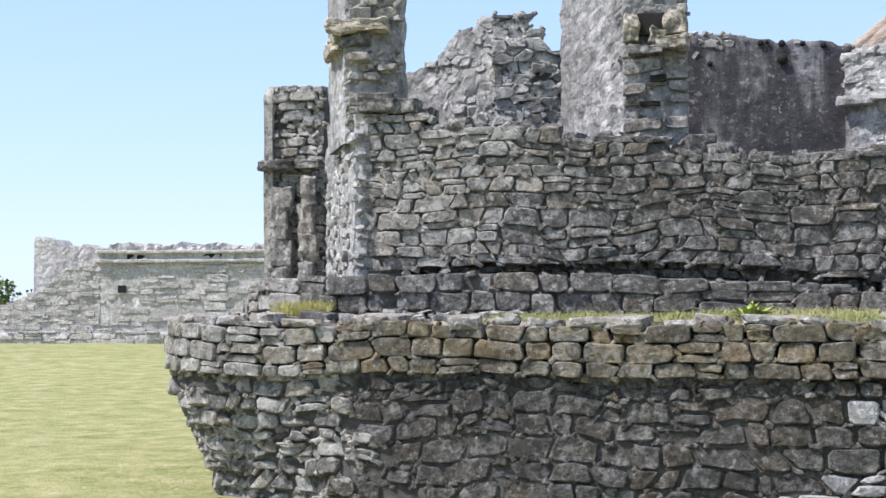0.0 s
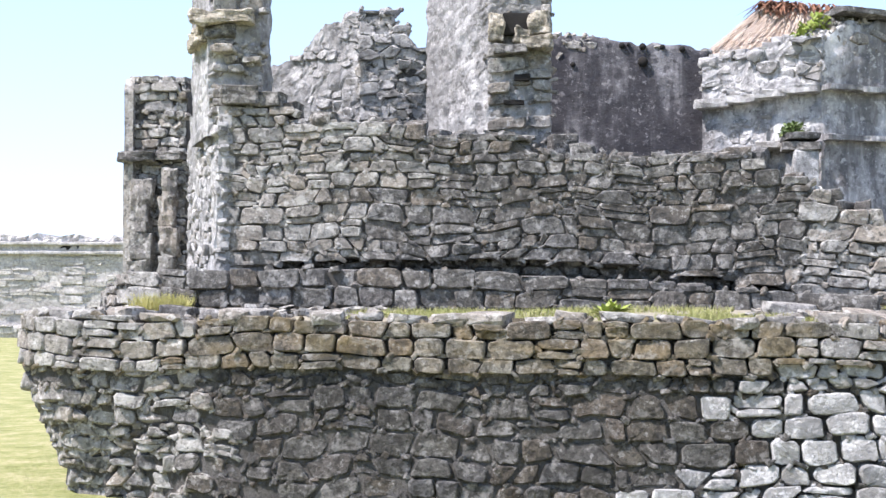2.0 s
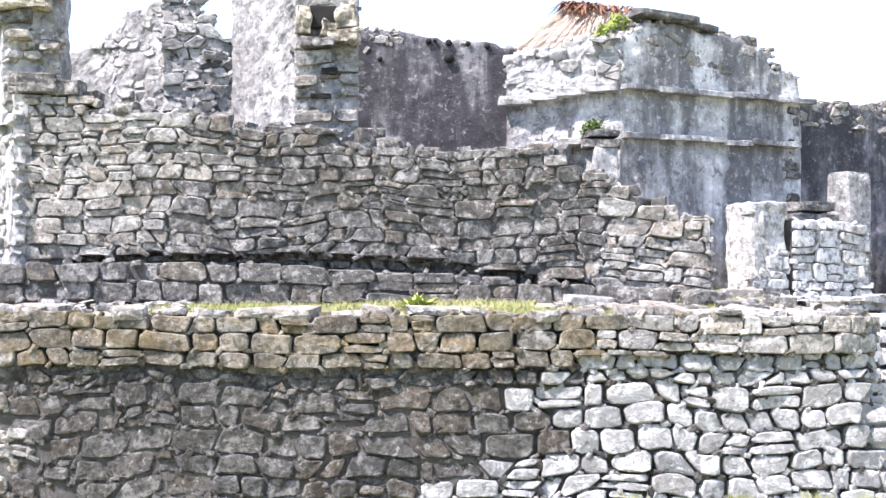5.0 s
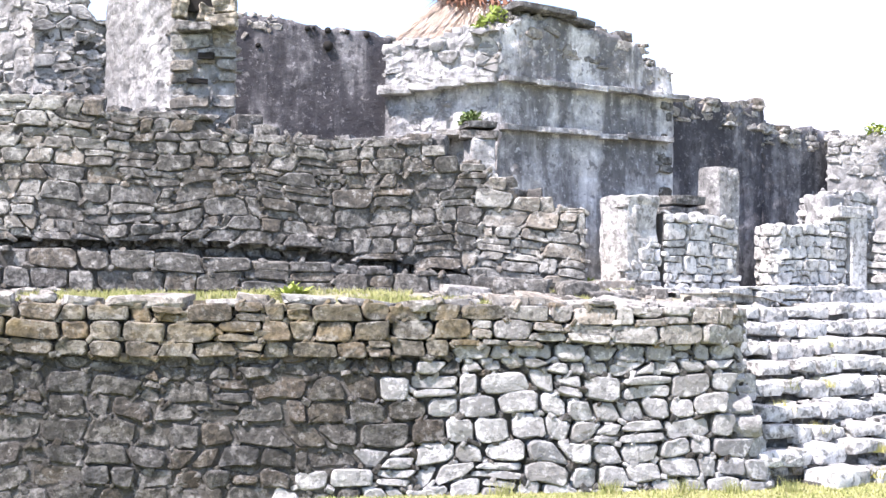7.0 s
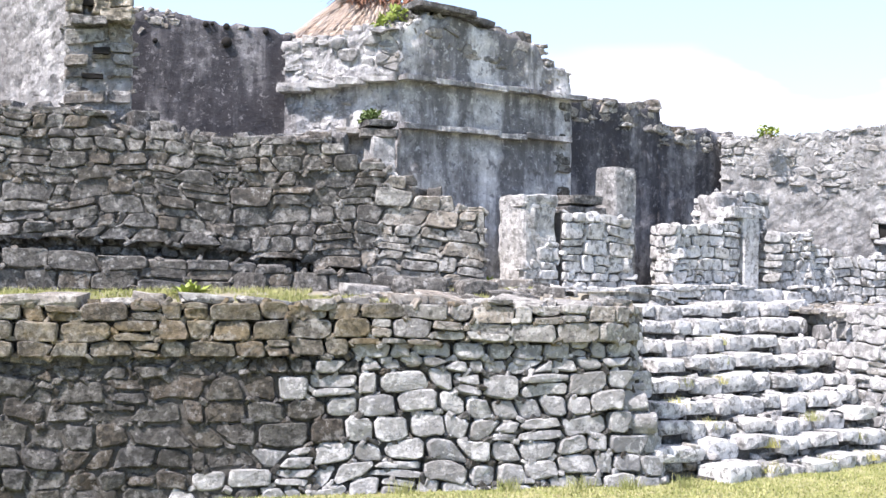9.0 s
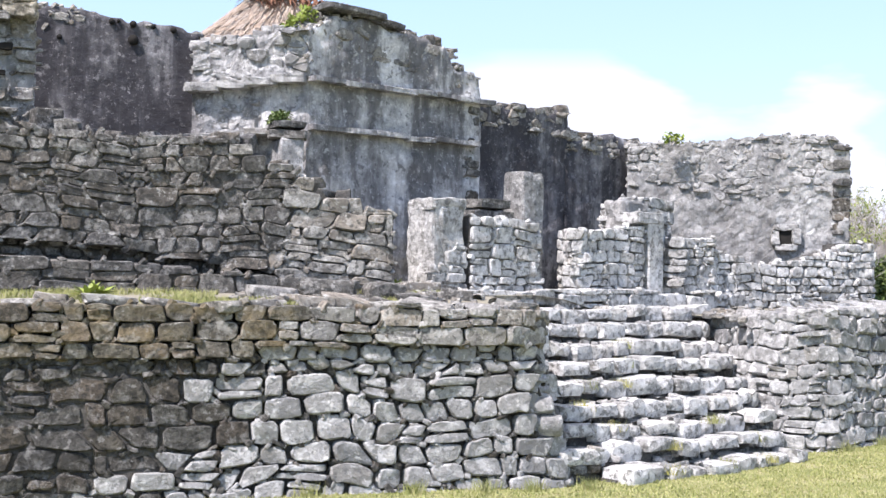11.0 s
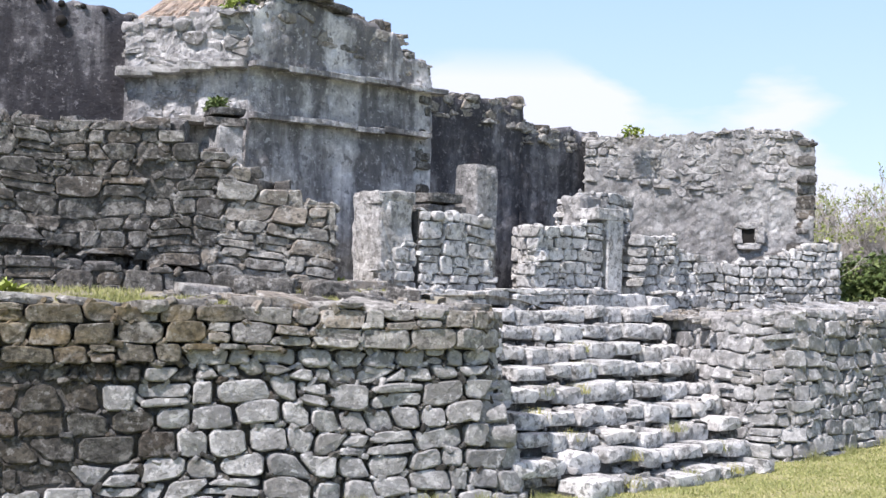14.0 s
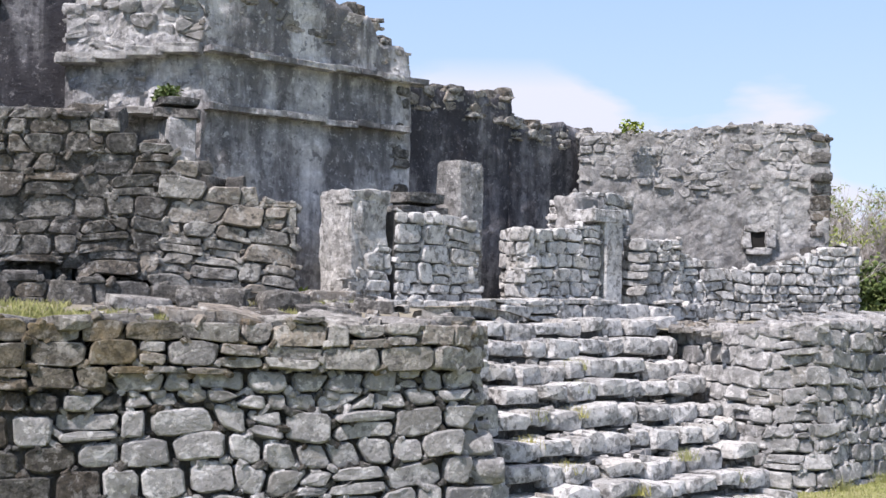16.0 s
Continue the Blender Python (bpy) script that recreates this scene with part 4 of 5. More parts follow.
END = Line([(-5.02, 14.55), (-4.32, 14.5)])
end_pier = thing("end_pier", "rubble house end with slim engaged plaster columns", "ruined pier")
core("pier_core", END, flat(1.3), flat(4.08), 0.9, MORTAR, end_pier, inset=0.04)
masonry(end_pier, END, flat(3.26), flat(4.12), PALE_SUNLIT, rows=(0.06, 0.12), widths=(0.12, 0.34), depth=0.2, seed=35, tilt=3, limit=90, proud=0.03, gap=0.004)
masonry(end_pier, END, flat(1.45), flat(3.16), PALE_SUNLIT, rows=(0.08, 0.15), widths=(0.1, 0.26), depth=0.16, seed=36, tilt=4, limit=90, proud=0.02, gap=0.004, back=0.02)
slab("moulding", end_pier, STONE, (-4.86, 14.55, 3.2), (0.42, 0.34, 0.11), -3, 6, 0.05, cuts=4)
slab("moulding", end_pier, STONE, (-4.50, 14.56, 3.21), (0.34, 0.3, 0.09), -5, 16, 0.05, cuts=4)
for k, (x, wd, top) in enumerate(((-4.82, 0.22, 2.96), (-4.50, 0.17, 3.06))):
    low_z, n_drum = 1.44, 5
    for d in range(n_drum):
        h = (top - low_z) / n_drum
        slab("column_block", end_pier, PALE_SUNLIT, (x + 0.012 * (-1) ** d, 14.52, low_z + h * (d + 0.5)), (wd + 0.02 * (d % 3), 0.2, h * 1.02), -3 + 4 * (-1) ** d, 7 + k + 3 * d, 0.06, cuts=4)
slab("side_face", end_pier, GREY, (-5.02, 14.95, 2.75), (0.12, 0.95, 2.7), 5, 11, 0.03, cuts=4)

# ---- inner walls behind the long wall ----
MID = Line([(-3.9, 14.9), (-2.24, 14.0)])
mid_wall = thing("wall_inner", "broken inner wall of pitted plaster sloping up to a jagged top", "ruined wall", kind="structure")
relief("plaster_face", MID, flat(1.4), steps_fn([(0, 3.95), (0.75, 4.25), (1.4, 4.62), (1.89, 4.72)]), 0.45, PLASTER_PALE, mid_wall, amp=0.04, cell=0.05, lumps=0.15, ragged=0.07, seed=5)
masonry(mid_wall, MID, flat(3.2), steps_fn([(0, 3.9), (0.75, 4.2), (1.4, 4.56), (1.89, 4.66)]), GREY, rows=(0.06, 0.13), widths=(0.08, 0.2), depth=0.12, seed=92, tilt=8, proud=0.022, fitted=True, bevel=0.016, limit=150, wander=0.05)
MID2 = Line([(-2.26, 13.98), (-1.3, 14.1)])
mid_top = steps_fn([(0, 4.72), (0.38, 4.74), (0.5, 4.35), (0.95, 4.25)])
core("wall_core", MID2, flat(1.4), mid_top, 0.5, PALE_MORTAR, mid_wall, inset=0.035)
masonry(mid_wall, MID2, flat(2.9), mid_top, GREY, rows=(0.08, 0.17), widths=(0.1, 0.26), depth=0.18, seed=37, tilt=6, wander=0.05, limit=120, proud=0.025, gap=0.005, fitted=True, chink=0.9)

door_pier = pier("door_pier", "tall door pier with white plaster side and dark niche", [(-1.55, 14.0), (-0.84, 13.22), (-0.22, 13.22), (-0.28, 14.0)], 1.4, 5.3, STONE, 7.0)
PB = Line([(-0.86, 13.2), (-0.2, 13.2)])
masonry(door_pier, PB, flat(2.9), flat(4.12), PALE_SUNLIT, rows=(0.08, 0.17), widths=(0.16, 0.4), depth=0.16, seed=39, tilt=3, limit=70, proud=0.03)
masonry(door_pier, PB, flat(4.5), flat(5.25), PALE_SUNLIT, rows=(0.08, 0.16), widths=(0.16, 0.36), depth=0.16, seed=41, tilt=3, limit=60, proud=0.03)
# niches are solid dark pieces with the shade of a recess as their colour
slab("niche", door_pier, HOLE, (-0.56, 13.16, 4.37), (0.28, 0.08, 0.22), 0, 1, 0.01, label="dark square niche")
slab("niche_stone", door_pier, OCHRE, (-0.76, 13.13, 4.33), (0.15, 0.2, 0.28), 4, 2, 0.05, cuts=5, ry=3)
slab("niche_stone", door_pier, OCHRE, (-0.33, 13.13, 4.36), (0.2, 0.2, 0.24), -5, 3, 0.05, cuts=5, ry=-6)
slab("niche_stone", door_pier, OCHRE, (-0.50, 13.1, 4.24), (0.15, 0.14, 0.15), 8, 4, 0.05, cuts=5, ry=10)
slab("niche_stone", door_pier, OCHRE, (-0.36, 13.12, 4.17), (0.3, 0.2, 0.13), -3, 8, 0.05, cuts=5)
slab("niche_stone", door_pier, STONE, (-0.62, 13.12, 4.11), (0.34, 0.2, 0.09), 0, 5, 0.05, cuts=5, ry=-4)
slab("niche", door_pier, HOLE, (-0.5, 13.125, 3.83), (0.16, 0.06, 0.07), 0, 9, 0.03)
slab("niche", door_pier, HOLE, (-0.58, 13.125, 3.58), (0.2, 0.06, 0.05), 0, 10, 0.03)
slab("base_stone", door_pier, STONE, (-0.1, 13.1, 3.12), (0.26, 0.3, 0.26), 12, 6, 0.03)

REAR = Line([(-1.6, 15.0), (1.5, 15.0)])
rear_wall = thing("wall_rear", "high rear wall of dark streaked plaster with a small round hole", "plaster wall", kind="structure")
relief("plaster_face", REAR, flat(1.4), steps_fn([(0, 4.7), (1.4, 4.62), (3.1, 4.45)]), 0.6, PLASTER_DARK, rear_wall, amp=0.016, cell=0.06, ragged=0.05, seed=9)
masonry(rear_wall, REAR, lambda s: 4.46 + 0.12 * noise.noise((s * 1.7, 0, 2)) + 0.10 * max(0.0, s - 1.6), steps_fn([(0, 4.7), (1.4, 4.62), (3.1, 4.45)]), PALE_SUNLIT, rows=(0.05, 0.11), widths=(0.08, 0.2), depth=0.14, seed=53, tilt=5, proud=0.01, back=0.01, fitted=True, bevel=0.016, limit=120)
crest(rear_wall, REAR, steps_fn([(0, 4.7), (1.4, 4.62), (3.1, 4.45)]), PALE_SUNLIT, 26, (0.08, 0.2), 9, 0.4, inset=0.25, sink=0.07, tall=0.7)


# a thin solid disc, coloured as the shade within a hole
def round_hole(owner, x, y, z, r):
    bm = bmesh.new()
    bmesh.ops.create_cone(bm, cap_ends=True, segments=14, radius1=r, radius2=r * 0.9, depth=0.03)
    bm.transform(pose(x, y, z, 90, 0, 0))
    part("hole", bm, HOLE, owner, "small round dark hole")


round_hole(rear_wall, 0.785, 14.975, 4.3, 0.06)
for hx, hz, hr in ((0.55, 4.49, 0.035), (0.78, 4.475, 0.04), (1.0, 4.465, 0.03), (1.22, 4.44, 0.035), (0.62, 4.5, 0.02), (0.0, 4.28, 0.03)):
    round_hole(rear_wall, hx, 14.985, hz, hr)

# ---- house with two cornices ----
house = thing("cornice_house", "grey streaked plaster house ruin with two stone cornices", "ruined house")
HL = Line([(1.42, 14.75), (2.6, 14.2)])
HR = Line([(2.6, 14.2), (4.9, 15.2)])
relief("rubble_end", HL, flat(1.4), steps_fn([(0, 4.28), (0.5, 4.3), (1.3, 4.42)]), 0.5, PLASTER, house, amp=0.05, cell=0.05, lumps=0.2, ragged=0.07, seed=11)
masonry(house, HL, steps_fn([(0, 3.8), (1.3, 3.86)]), steps_fn([(0, 4.26), (0.5, 4.3), (1.3, 4.42)]), PALE, rows=(0.08, 0.16), widths=(0.1, 0.26), depth=0.2, seed=51, tilt=10, wander=0.06, proud=0.04, fitted=True, bevel=0.018, limit=90)
masonry(house, HL, flat(3.24), flat(3.6), PALE, rows=(0.06, 0.1), widths=(0.07, 0.16), depth=0.16, seed=52, tilt=12, start=0.2, end=0.75, proud=0.03, fitted=True, bevel=0.016, limit=60)
house_top = steps_fn([(0, 4.42), (0.3, 4.62), (0.9, 4.62), (1.2, 4.52), (2.0, 4.47), (2.02, 4.24), (2.4, 4.2), (2.5, 3.95)])
relief("plaster_front", HR, flat(1.4), house_top, 0.6, PLASTER, house, amp=0.032, cell=0.055, ragged=0.06, seed=13, label="dark streaked plaster front")
masonry(house, HR, steps_fn([(0, 4.1), (1.2, 4.2), (2.5, 3.92)]), house_top, PALE_SUNLIT, rows=(0.07, 0.14), widths=(0.1, 0.26), depth=0.12, seed=54, tilt=7, proud=0.022, back=0.02, fitted=True, bevel=0.016, limit=150, wander=0.05)
masonry(house, HR, flat(2.2), flat(3.9), STONE, rows=(0.08, 0.16), widths=(0.1, 0.22), depth=0.14, seed=55, tilt=8, proud=0.03, start=2.28, end=2.5, limit=60)
for z, dp, s1 in ((3.86, 0.08, 2.52), (3.34, 0.05, 2.35)):
    s, r = 0.0, random.Random(int(z * 100))
    while s < s1:
        wd = r.uniform(0.25, 0.55)
        p, t, o = HR.out(min(s + wd / 2, HR.length - 0.05))
        slab("cornice_stone", house, PLASTER, (p.x + o.x * 0.02, p.y + o.y * 0.02, z + 0.03 * noise.noise((s * 1.4, z, 0)) + r.uniform(-0.012, 0.012)), (wd, 0.16 + dp, 0.06), 23.5 + r.uniform(-2, 2), s, 0.02, cuts=2, ry=r.uniform(-1, 1))
        s += wd - 0.02
for k in range(4):
    p, t, o = HL.out(0.15 + 0.32 * k)
    slab("cornice_stone", house, PLASTER_PALE, (p.x + o.x * 0.04, p.y + o.y * 0.04, 3.76 + 0.03 * k), (0.38, 0.26, 0.09), -25, 20 + k, 0.03, cuts=2)
for k in range(3):
    p, t, o = HL.out(0.2 + 0.33 * k)
    slab("ledge_stone", house, PALE, (p.x + o.x * 0.14, p.y + o.y * 0.14, 3.2 + 0.03 * k), (0.36, 0.36, 0.07), -25, 30 + k, 0.03, cuts=2)
slab("roof_slab", house, STONE, (3.1, 14.55, 4.68), (0.75, 0.55, 0.07), 18, 40, 0.03, ry=4)
slab("roof_slab", house, STONE, (3.45, 14.75, 4.62), (0.6, 0.5, 0.07), 24, 41, 0.03, ry=7)
crest(house, HL, steps_fn([(0, 4.24), (0.5, 4.26), (1.3, 4.4)]), PALE, 12, (0.12, 0.28), 15, 0.35, inset=0.2)
crest(house, HR, house_top, STONE, 20, (0.1, 0.24), 16, 0.35, inset=0.25)
stub = thing("stone_stub", "small pier of flat stones beside the house corner", "ruined pier")
for k, (z, wd, h) in enumerate(((3.3, 0.34, 0.07), (3.2, 0.4, 0.09), (2.95, 0.26, 0.42), (2.5, 0.28, 0.5), (2.0, 0.3, 0.55), (1.6, 0.34, 0.4))):
    slab("stone", stub, PALE if k > 1 else STONE, (2.32 + 0.01 * k, 13.85, z), (wd, 0.34, h), 8 * (-1) ** k, 50 + k, 0.03, cuts=2)

DARK = Line([(4.75, 15.35), (6.38, 16.1)])
DARK2 = Line([(6.36, 16.1), (7.9, 16.8)])
dark_wall = thing("wall_back", "blackened plaster back wall with rain streaks", "plaster wall", kind="structure")
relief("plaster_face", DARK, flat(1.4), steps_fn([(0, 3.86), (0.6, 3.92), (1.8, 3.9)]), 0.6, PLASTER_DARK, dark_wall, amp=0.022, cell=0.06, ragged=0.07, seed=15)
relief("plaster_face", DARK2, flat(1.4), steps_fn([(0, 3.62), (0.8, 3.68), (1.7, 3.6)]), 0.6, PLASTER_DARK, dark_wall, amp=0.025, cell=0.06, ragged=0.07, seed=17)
masonry(dark_wall, DARK, lambda s: 3.62 + 0.1 * noise.noise((s * 2, 1, 0)), flat(3.9), PALE_SUNLIT, rows=(0.06, 0.13), widths=(0.1, 0.24), depth=0.12, seed=56, tilt=7, proud=0.03, fitted=True, bevel=0.014, limit=90)
masonry(dark_wall, DARK2, lambda s: 3.45 + 0.1 * noise.noise((s * 2, 1, 0)), flat(3.66), PALE_SUNLIT, rows=(0.06, 0.13), widths=(0.1, 0.24), depth=0.12, seed=57, tilt=7, proud=0.03, fitted=True, bevel=0.014, limit=90)
crest(dark_wall, DARK2, flat(3.62), STONE, 12, (0.1, 0.22), 19, 0.4, inset=0.2)
crest(dark_wall, DARK, flat(3.87), STONE, 14, (0.1, 0.22), 18, 0.4, inset=0.2)

TOWER = Line([(7.35, 16.35), (10.0, 15.2)])
tower_top = steps_fn([(0, 3.58), (0.8, 3.62), (1.5, 3.68), (2.3, 3.72), (2.75, 3.68), (2.9, 3.5)])
tower = thing("wall_end", "sunlit rubble end wall with remains of plaster and a small window", "ruined wall", kind="structure")
relief("plaster_face", TOWER, flat(1.4), tower_top, 0.7, PLASTER_PALE, tower, amp=0.03, cell=0.055, ragged=0.06, seed=19, lumps=0.12)
masonry(tower, Line([tuple(TOWER.at(0)[0]), tuple(TOWER.at(2.86)[0])]), lambda s: 3.0 + 0.26 * noise.noise((s * 1.3, 0, 0)) - 0.12 * s / 2.8, tower_top, GREY, rows=(0.06, 0.14), widths=(0.09, 0.26), depth=0.14, seed=43, tilt=6, limit=240, proud=0.02, wander=0.06, gap=0.005, chink=0.8, back=-0.01)
masonry(tower, TOWER, flat(1.6), tower_top, STONE, rows=(0.08, 0.18), widths=(0.14, 0.3), depth=0.14, seed=44, tilt=6, limit=60, start=2.66, end=2.92, proud=0.05)
wp, wt, wo = TOWER.out(2.08)
# opening drawn as a solid dark block, its inner shade painted
slab("window", tower, HOLE, (wp.x - wo.x * 0.015, wp.y - wo.y * 0.015, 2.36), (0.17, 0.12, 0.2), -23.5, 1, 0.01, label="small square window opening")
for across, up, wide, tall_ in ((0.0, 0.135, 0.34, 0.08), (0.0, -0.13, 0.3, 0.07), (-0.13, 0.0, 0.1, 0.19), (0.135, 0.01, 0.11, 0.2)):
    slab("window_stone", tower, GREY, (wp.x + wt.x * across, wp.y + wt.y * across, 2.36 + up), (wide, 0.16, tall_), -23.5 + 20 * across, 80 + 9 * up, 0.04, cuts=4)

# ---- broken front walls beside the stair head ----
def front_at(s, k=2.6):
    return tuple(stair_at(s - 0.0, k))


block = thing("plaster_block", "white plastered block of a ruined door jamb", "ruined pier")
slab("block_body", block, WHITE, (*stair_at(0.56, 2.87), 1.96), (0.42, 0.42, 1.05), 24, 60, 0.06, cuts=7)
slab("block_top", block, WHITE, (*stair_at(0.57, 2.87), 2.47), (0.44, 0.44, 0.12), 24, 61, 0.05, cuts=4)
BLOCK_FOOT = Line([tuple(stair_at(0.33, 2.64)), tuple(stair_at(0.80, 2.64))])
masonry(block, BLOCK_FOOT, flat(1.45), steps_fn([(0, 1.86), (0.2, 1.95), (0.47, 2.12)]), WHITE, rows=(0.08, 0.14), widths=(0.1, 0.22), depth=0.14, seed=70, tilt=5, proud=0.02, limit=40, chink=0.8)


def rubble_wall(name, label, pts, low, high, mat, seed, thick=0.45, rows=(0.08, 0.17), widths=(0.1, 0.3), limit=140, mortar=PALE_MORTAR):
    ob = thing(name, label, "ruined wall")
    line = Line(pts)
    core("wall_core", line, low, high, thick, mortar, ob, inset=0.045)
    masonry(ob, line, low, high, mat, rows=rows, widths=widths, depth=0.16, seed=seed, tilt=3.0, limit=limit, proud=0.013, wander=0.04, gap=0.005, chink=0.35)
    return ob, line


front_a, line_a = rubble_wall("front_wall", "low pale rubble wall beside the doorway", [front_at(0.82), front_at(1.84), front_at(1.8, 3.1)], flat(1.45), steps_fn([(0, 2.4), (1.0, 2.33), (1.4, 2.3)]), WHITE, 71)
pillar = thing("doorway_pillar", "square white plastered doorway pillar", "pillar")
slab("shaft", pillar, GREY, (*stair_at(2.16, 3.25), 2.18), (0.33, 0.34, 1.5), 24, 62, 0.03, cuts=5)
lintel = thing("low_pier", "small heap of flat stones behind the low wall", "ruined pier")
for k, (z, wd, h) in enumerate(((2.55, 0.5, 0.1), (2.42, 0.56, 0.1), (2.2, 0.5, 0.3), (1.8, 0.5, 0.6))):
    slab("stone", lintel, STONE, (*stair_at(1.62, 3.3), z), (wd, 0.36, h), 24 + 3 * (-1) ** k, 64 + k, 0.03, cuts=2)
front_b, line_b = rubble_wall("front_wall", "low pale rubble wall with a plastered end", [front_at(2.55, 3.1), front_at(2.32), front_at(3.5)], flat(1.45), steps_fn([(0, 2.3), (0.5, 2.3), (1.9, 2.36)]), WHITE, 73)
post = thing("door_post", "upright white stone door post", "post")
slab("shaft", post, WHITE, (*stair_at(3.66, 2.72), 2.0), (0.26, 0.28, 1.0), 24, 70, 0.02, cuts=3)
slab("head", post, WHITE, (*stair_at(3.56, 2.74), 2.47), (0.46, 0.34, 0.13), 24, 71, 0.025, cuts=3)
jamb, line_j = rubble_wall("inner_jamb", "broken inner door jamb with plastered side", [(6.35, 14.95), (6.57, 14.5), (7.3, 14.85), (7.25, 15.3)], flat(1.45), steps_fn([(0, 2.66), (0.5, 2.74), (1.4, 2.76), (1.9, 2.7)]), WHITE, 75, limit=110)
slab("plaster_patch", jamb, PLASTER_PALE, (6.57, 14.62, 2.45), (0.46, 0.3, 0.5), 24, 72, 0.04, cuts=4)
low_a, _ = rubble_wall("parapet", "stepped stub of a pale rubble parapet", [(6.9, 14.3), (6.95, 14.06), (7.62, 14.25), (7.6, 14.6)], flat(1.45), flat(2.27), WHITE, 77, limit=100)
low_b, line_lb = rubble_wall("parapet", "long low pale rubble parapet with dipping top", [(7.62, 14.3), (9.98, 14.55), (10.0, 15.1)], flat(1.45), steps_fn([(0, 2.14), (0.55, 1.98), (1.1, 2.02), (1.7, 2.18), (2.3, 2.3), (3.0, 2.28)]), WHITE, 79, widths=(0.1, 0.26), limit=160)

# loose kerb stones at the stair head
kerb = thing("kerb", "row of pale kerb stones at the stair head", "kerb", kind="structure")
KERB = Line([tuple(stair_at(-0.9, 2.3)), tuple(stair_at(6.2, 2.25))])
masonry(kerb, KERB, flat(1.30), steps_fn([(0, 1.6), (3.5, 1.63), (7.1, 1.6)]), WHITE, rows=(0.13, 0.2), widths=(0.2, 0.42), depth=0.3, seed=81, tilt=4, limit=80)
crest(kerb, RIGHT, lambda s: right_top(s) - 0.03, GREY, 34, (0.18, 0.36), 83, 0.35, tall=0.5, start=0.3, end=7.5, inset=0.35)
crest(kerb, RIGHT, lambda s: 1.34 + 0.2 * min(1.0, s / 5.5), PALE, 40, (0.14, 0.3), 84, 0.3, tall=0.5, start=1.2, end=7.5, inset=0.75)
crest(terrace_left, UP_LINE, lambda s: left_top(s) - 0.01, PALE_SUNLIT, 40, (0.22, 0.45), 85, 0.4, start=3.0, end=LEFT.length - 0.2, inset=0.22, sink=0.03, tall=0.4)
for k, (x, y, w, h, rz) in enumerate(((1.75, 11.05, 0.42, 0.12, 6), (2.25, 11.15, 0.5, 0.18, -8), (2.75, 11.2, 0.36, 0.15, 12), (3.15, 11.6, 0.42, 0.13, 20), (2.95, 10.85, 0.36, 0.1, -4),
                                      (3.5, 12.0, 0.34, 0.1, 24), (2.0, 10.8, 0.3, 0.09, 30), (3.4, 11.1, 0.3, 0.1, -20), (2.5, 10.75, 0.4, 0.08, 8), (-2.9, 10.8, 0.36, 0.1, 10), (-3.3, 10.9, 0.3, 0.12, -15), (-3.6, 10.75, 0.34, 0.1, 25), (-2.5, 10.75, 0.3, 0.08, -5))):
    rock = new("rock", stones_of(STONE if k % 3 else PALE_SUNLIT)[(k * 5) % 28])
    rock.matrix_basis = pose(x, y, floor_z(x, y) + h / 2 - 0.025, 4 * (-1) ** k, 3, rz) @ Matrix.Diagonal((w, w * 0.6, h, 1))
    tagged(rock, "loose weathered limestone block lying on the terrace", "rock", "loose rocks on the terrace")


def gravel(seed, count, spots):
    """Loose chips and small stones on the terrace tops, joined."""
    r = random.Random(seed)
    verts, faces = [], []
    for _ in range(count):
        x0, y0, x1, y1 = spots[r.randrange(len(spots))]
        x, y = r.uniform(x0, x1), r.uniform(y0, y1)
        w = r.uniform(0.03, 0.16) * r.uniform(0.5, 1.0)
        m = pose(x, y, floor_z(x, y) + w * 0.15, r.uniform(-15, 15), r.uniform(-15, 15), r.uniform(0, 360)) @ Matrix.Diagonal((w, w * 0.7, w * 0.45, 1))
        me, b0 = stones_of(PALE)[r.randrange(28)], len(verts)
        verts += [tuple(m @ v.co) for v in me.vertices]
        faces += [tuple(b0 + i for i in f.vertices) for f in me.polygons]
    tagged(mesh_part("gravel", verts, faces, PALE_SUNLIT), "loose pale stone chips on the terrace top", "gravel", kind="stuff")


gravel(7, 900, [(1.4, 10.5, 3.6, 11.3), (2.3, 11.2, 3.5, 12.3), (7.2, 12.2, 9.5, 13.6), (-4.0, 10.75, -1.6, 11.3), (6.9, 12.4, 8.0, 14.0)])


# ---- far building on the lawn ----
far_house = thing("far_house", "distant long pale stone ruin with moulded cornice across the lawn", "ruined house")
FH = Line([(-22.0, 45.0), (-6.0, 46.5)])
relief("wall", FH, flat(-0.3), steps_fn([(0, 3.15), (16, 3.1)]), 4.0, FAR_PLASTER, far_house, amp=0.03, cell=0.2, ragged=0.0, seed=23)
masonry(far_house, Line([(-22.0, 45.0), (-12.0, 45.94)]), flat(1.05), flat(3.1), FAR_STONE, rows=(0.14, 0.24), widths=(0.3, 0.9), depth=0.14, seed=98, limit=200, proud=0.035, tilt=1.5, chink=0.0)
relief("frieze", Line([(-21.9, 44.95), (-6.0, 46.45)]), flat(3.1), flat(3.42), 4.0, FAR_PLASTER, far_house, amp=0.05, cell=0.15, ragged=0.02, seed=24, lumps=0.4)
for z, o in ((3.13, 0.16), (3.46, 0.2)):
    relief("cornice", Line([(-22.0, 45.0 - o), (-6.0, 46.5 - o)]), flat(z - 0.06), flat(z + 0.07), 4.2, FAR_PLASTER, far_house, amp=0.03, cell=0.2, ragged=0.02, seed=25)
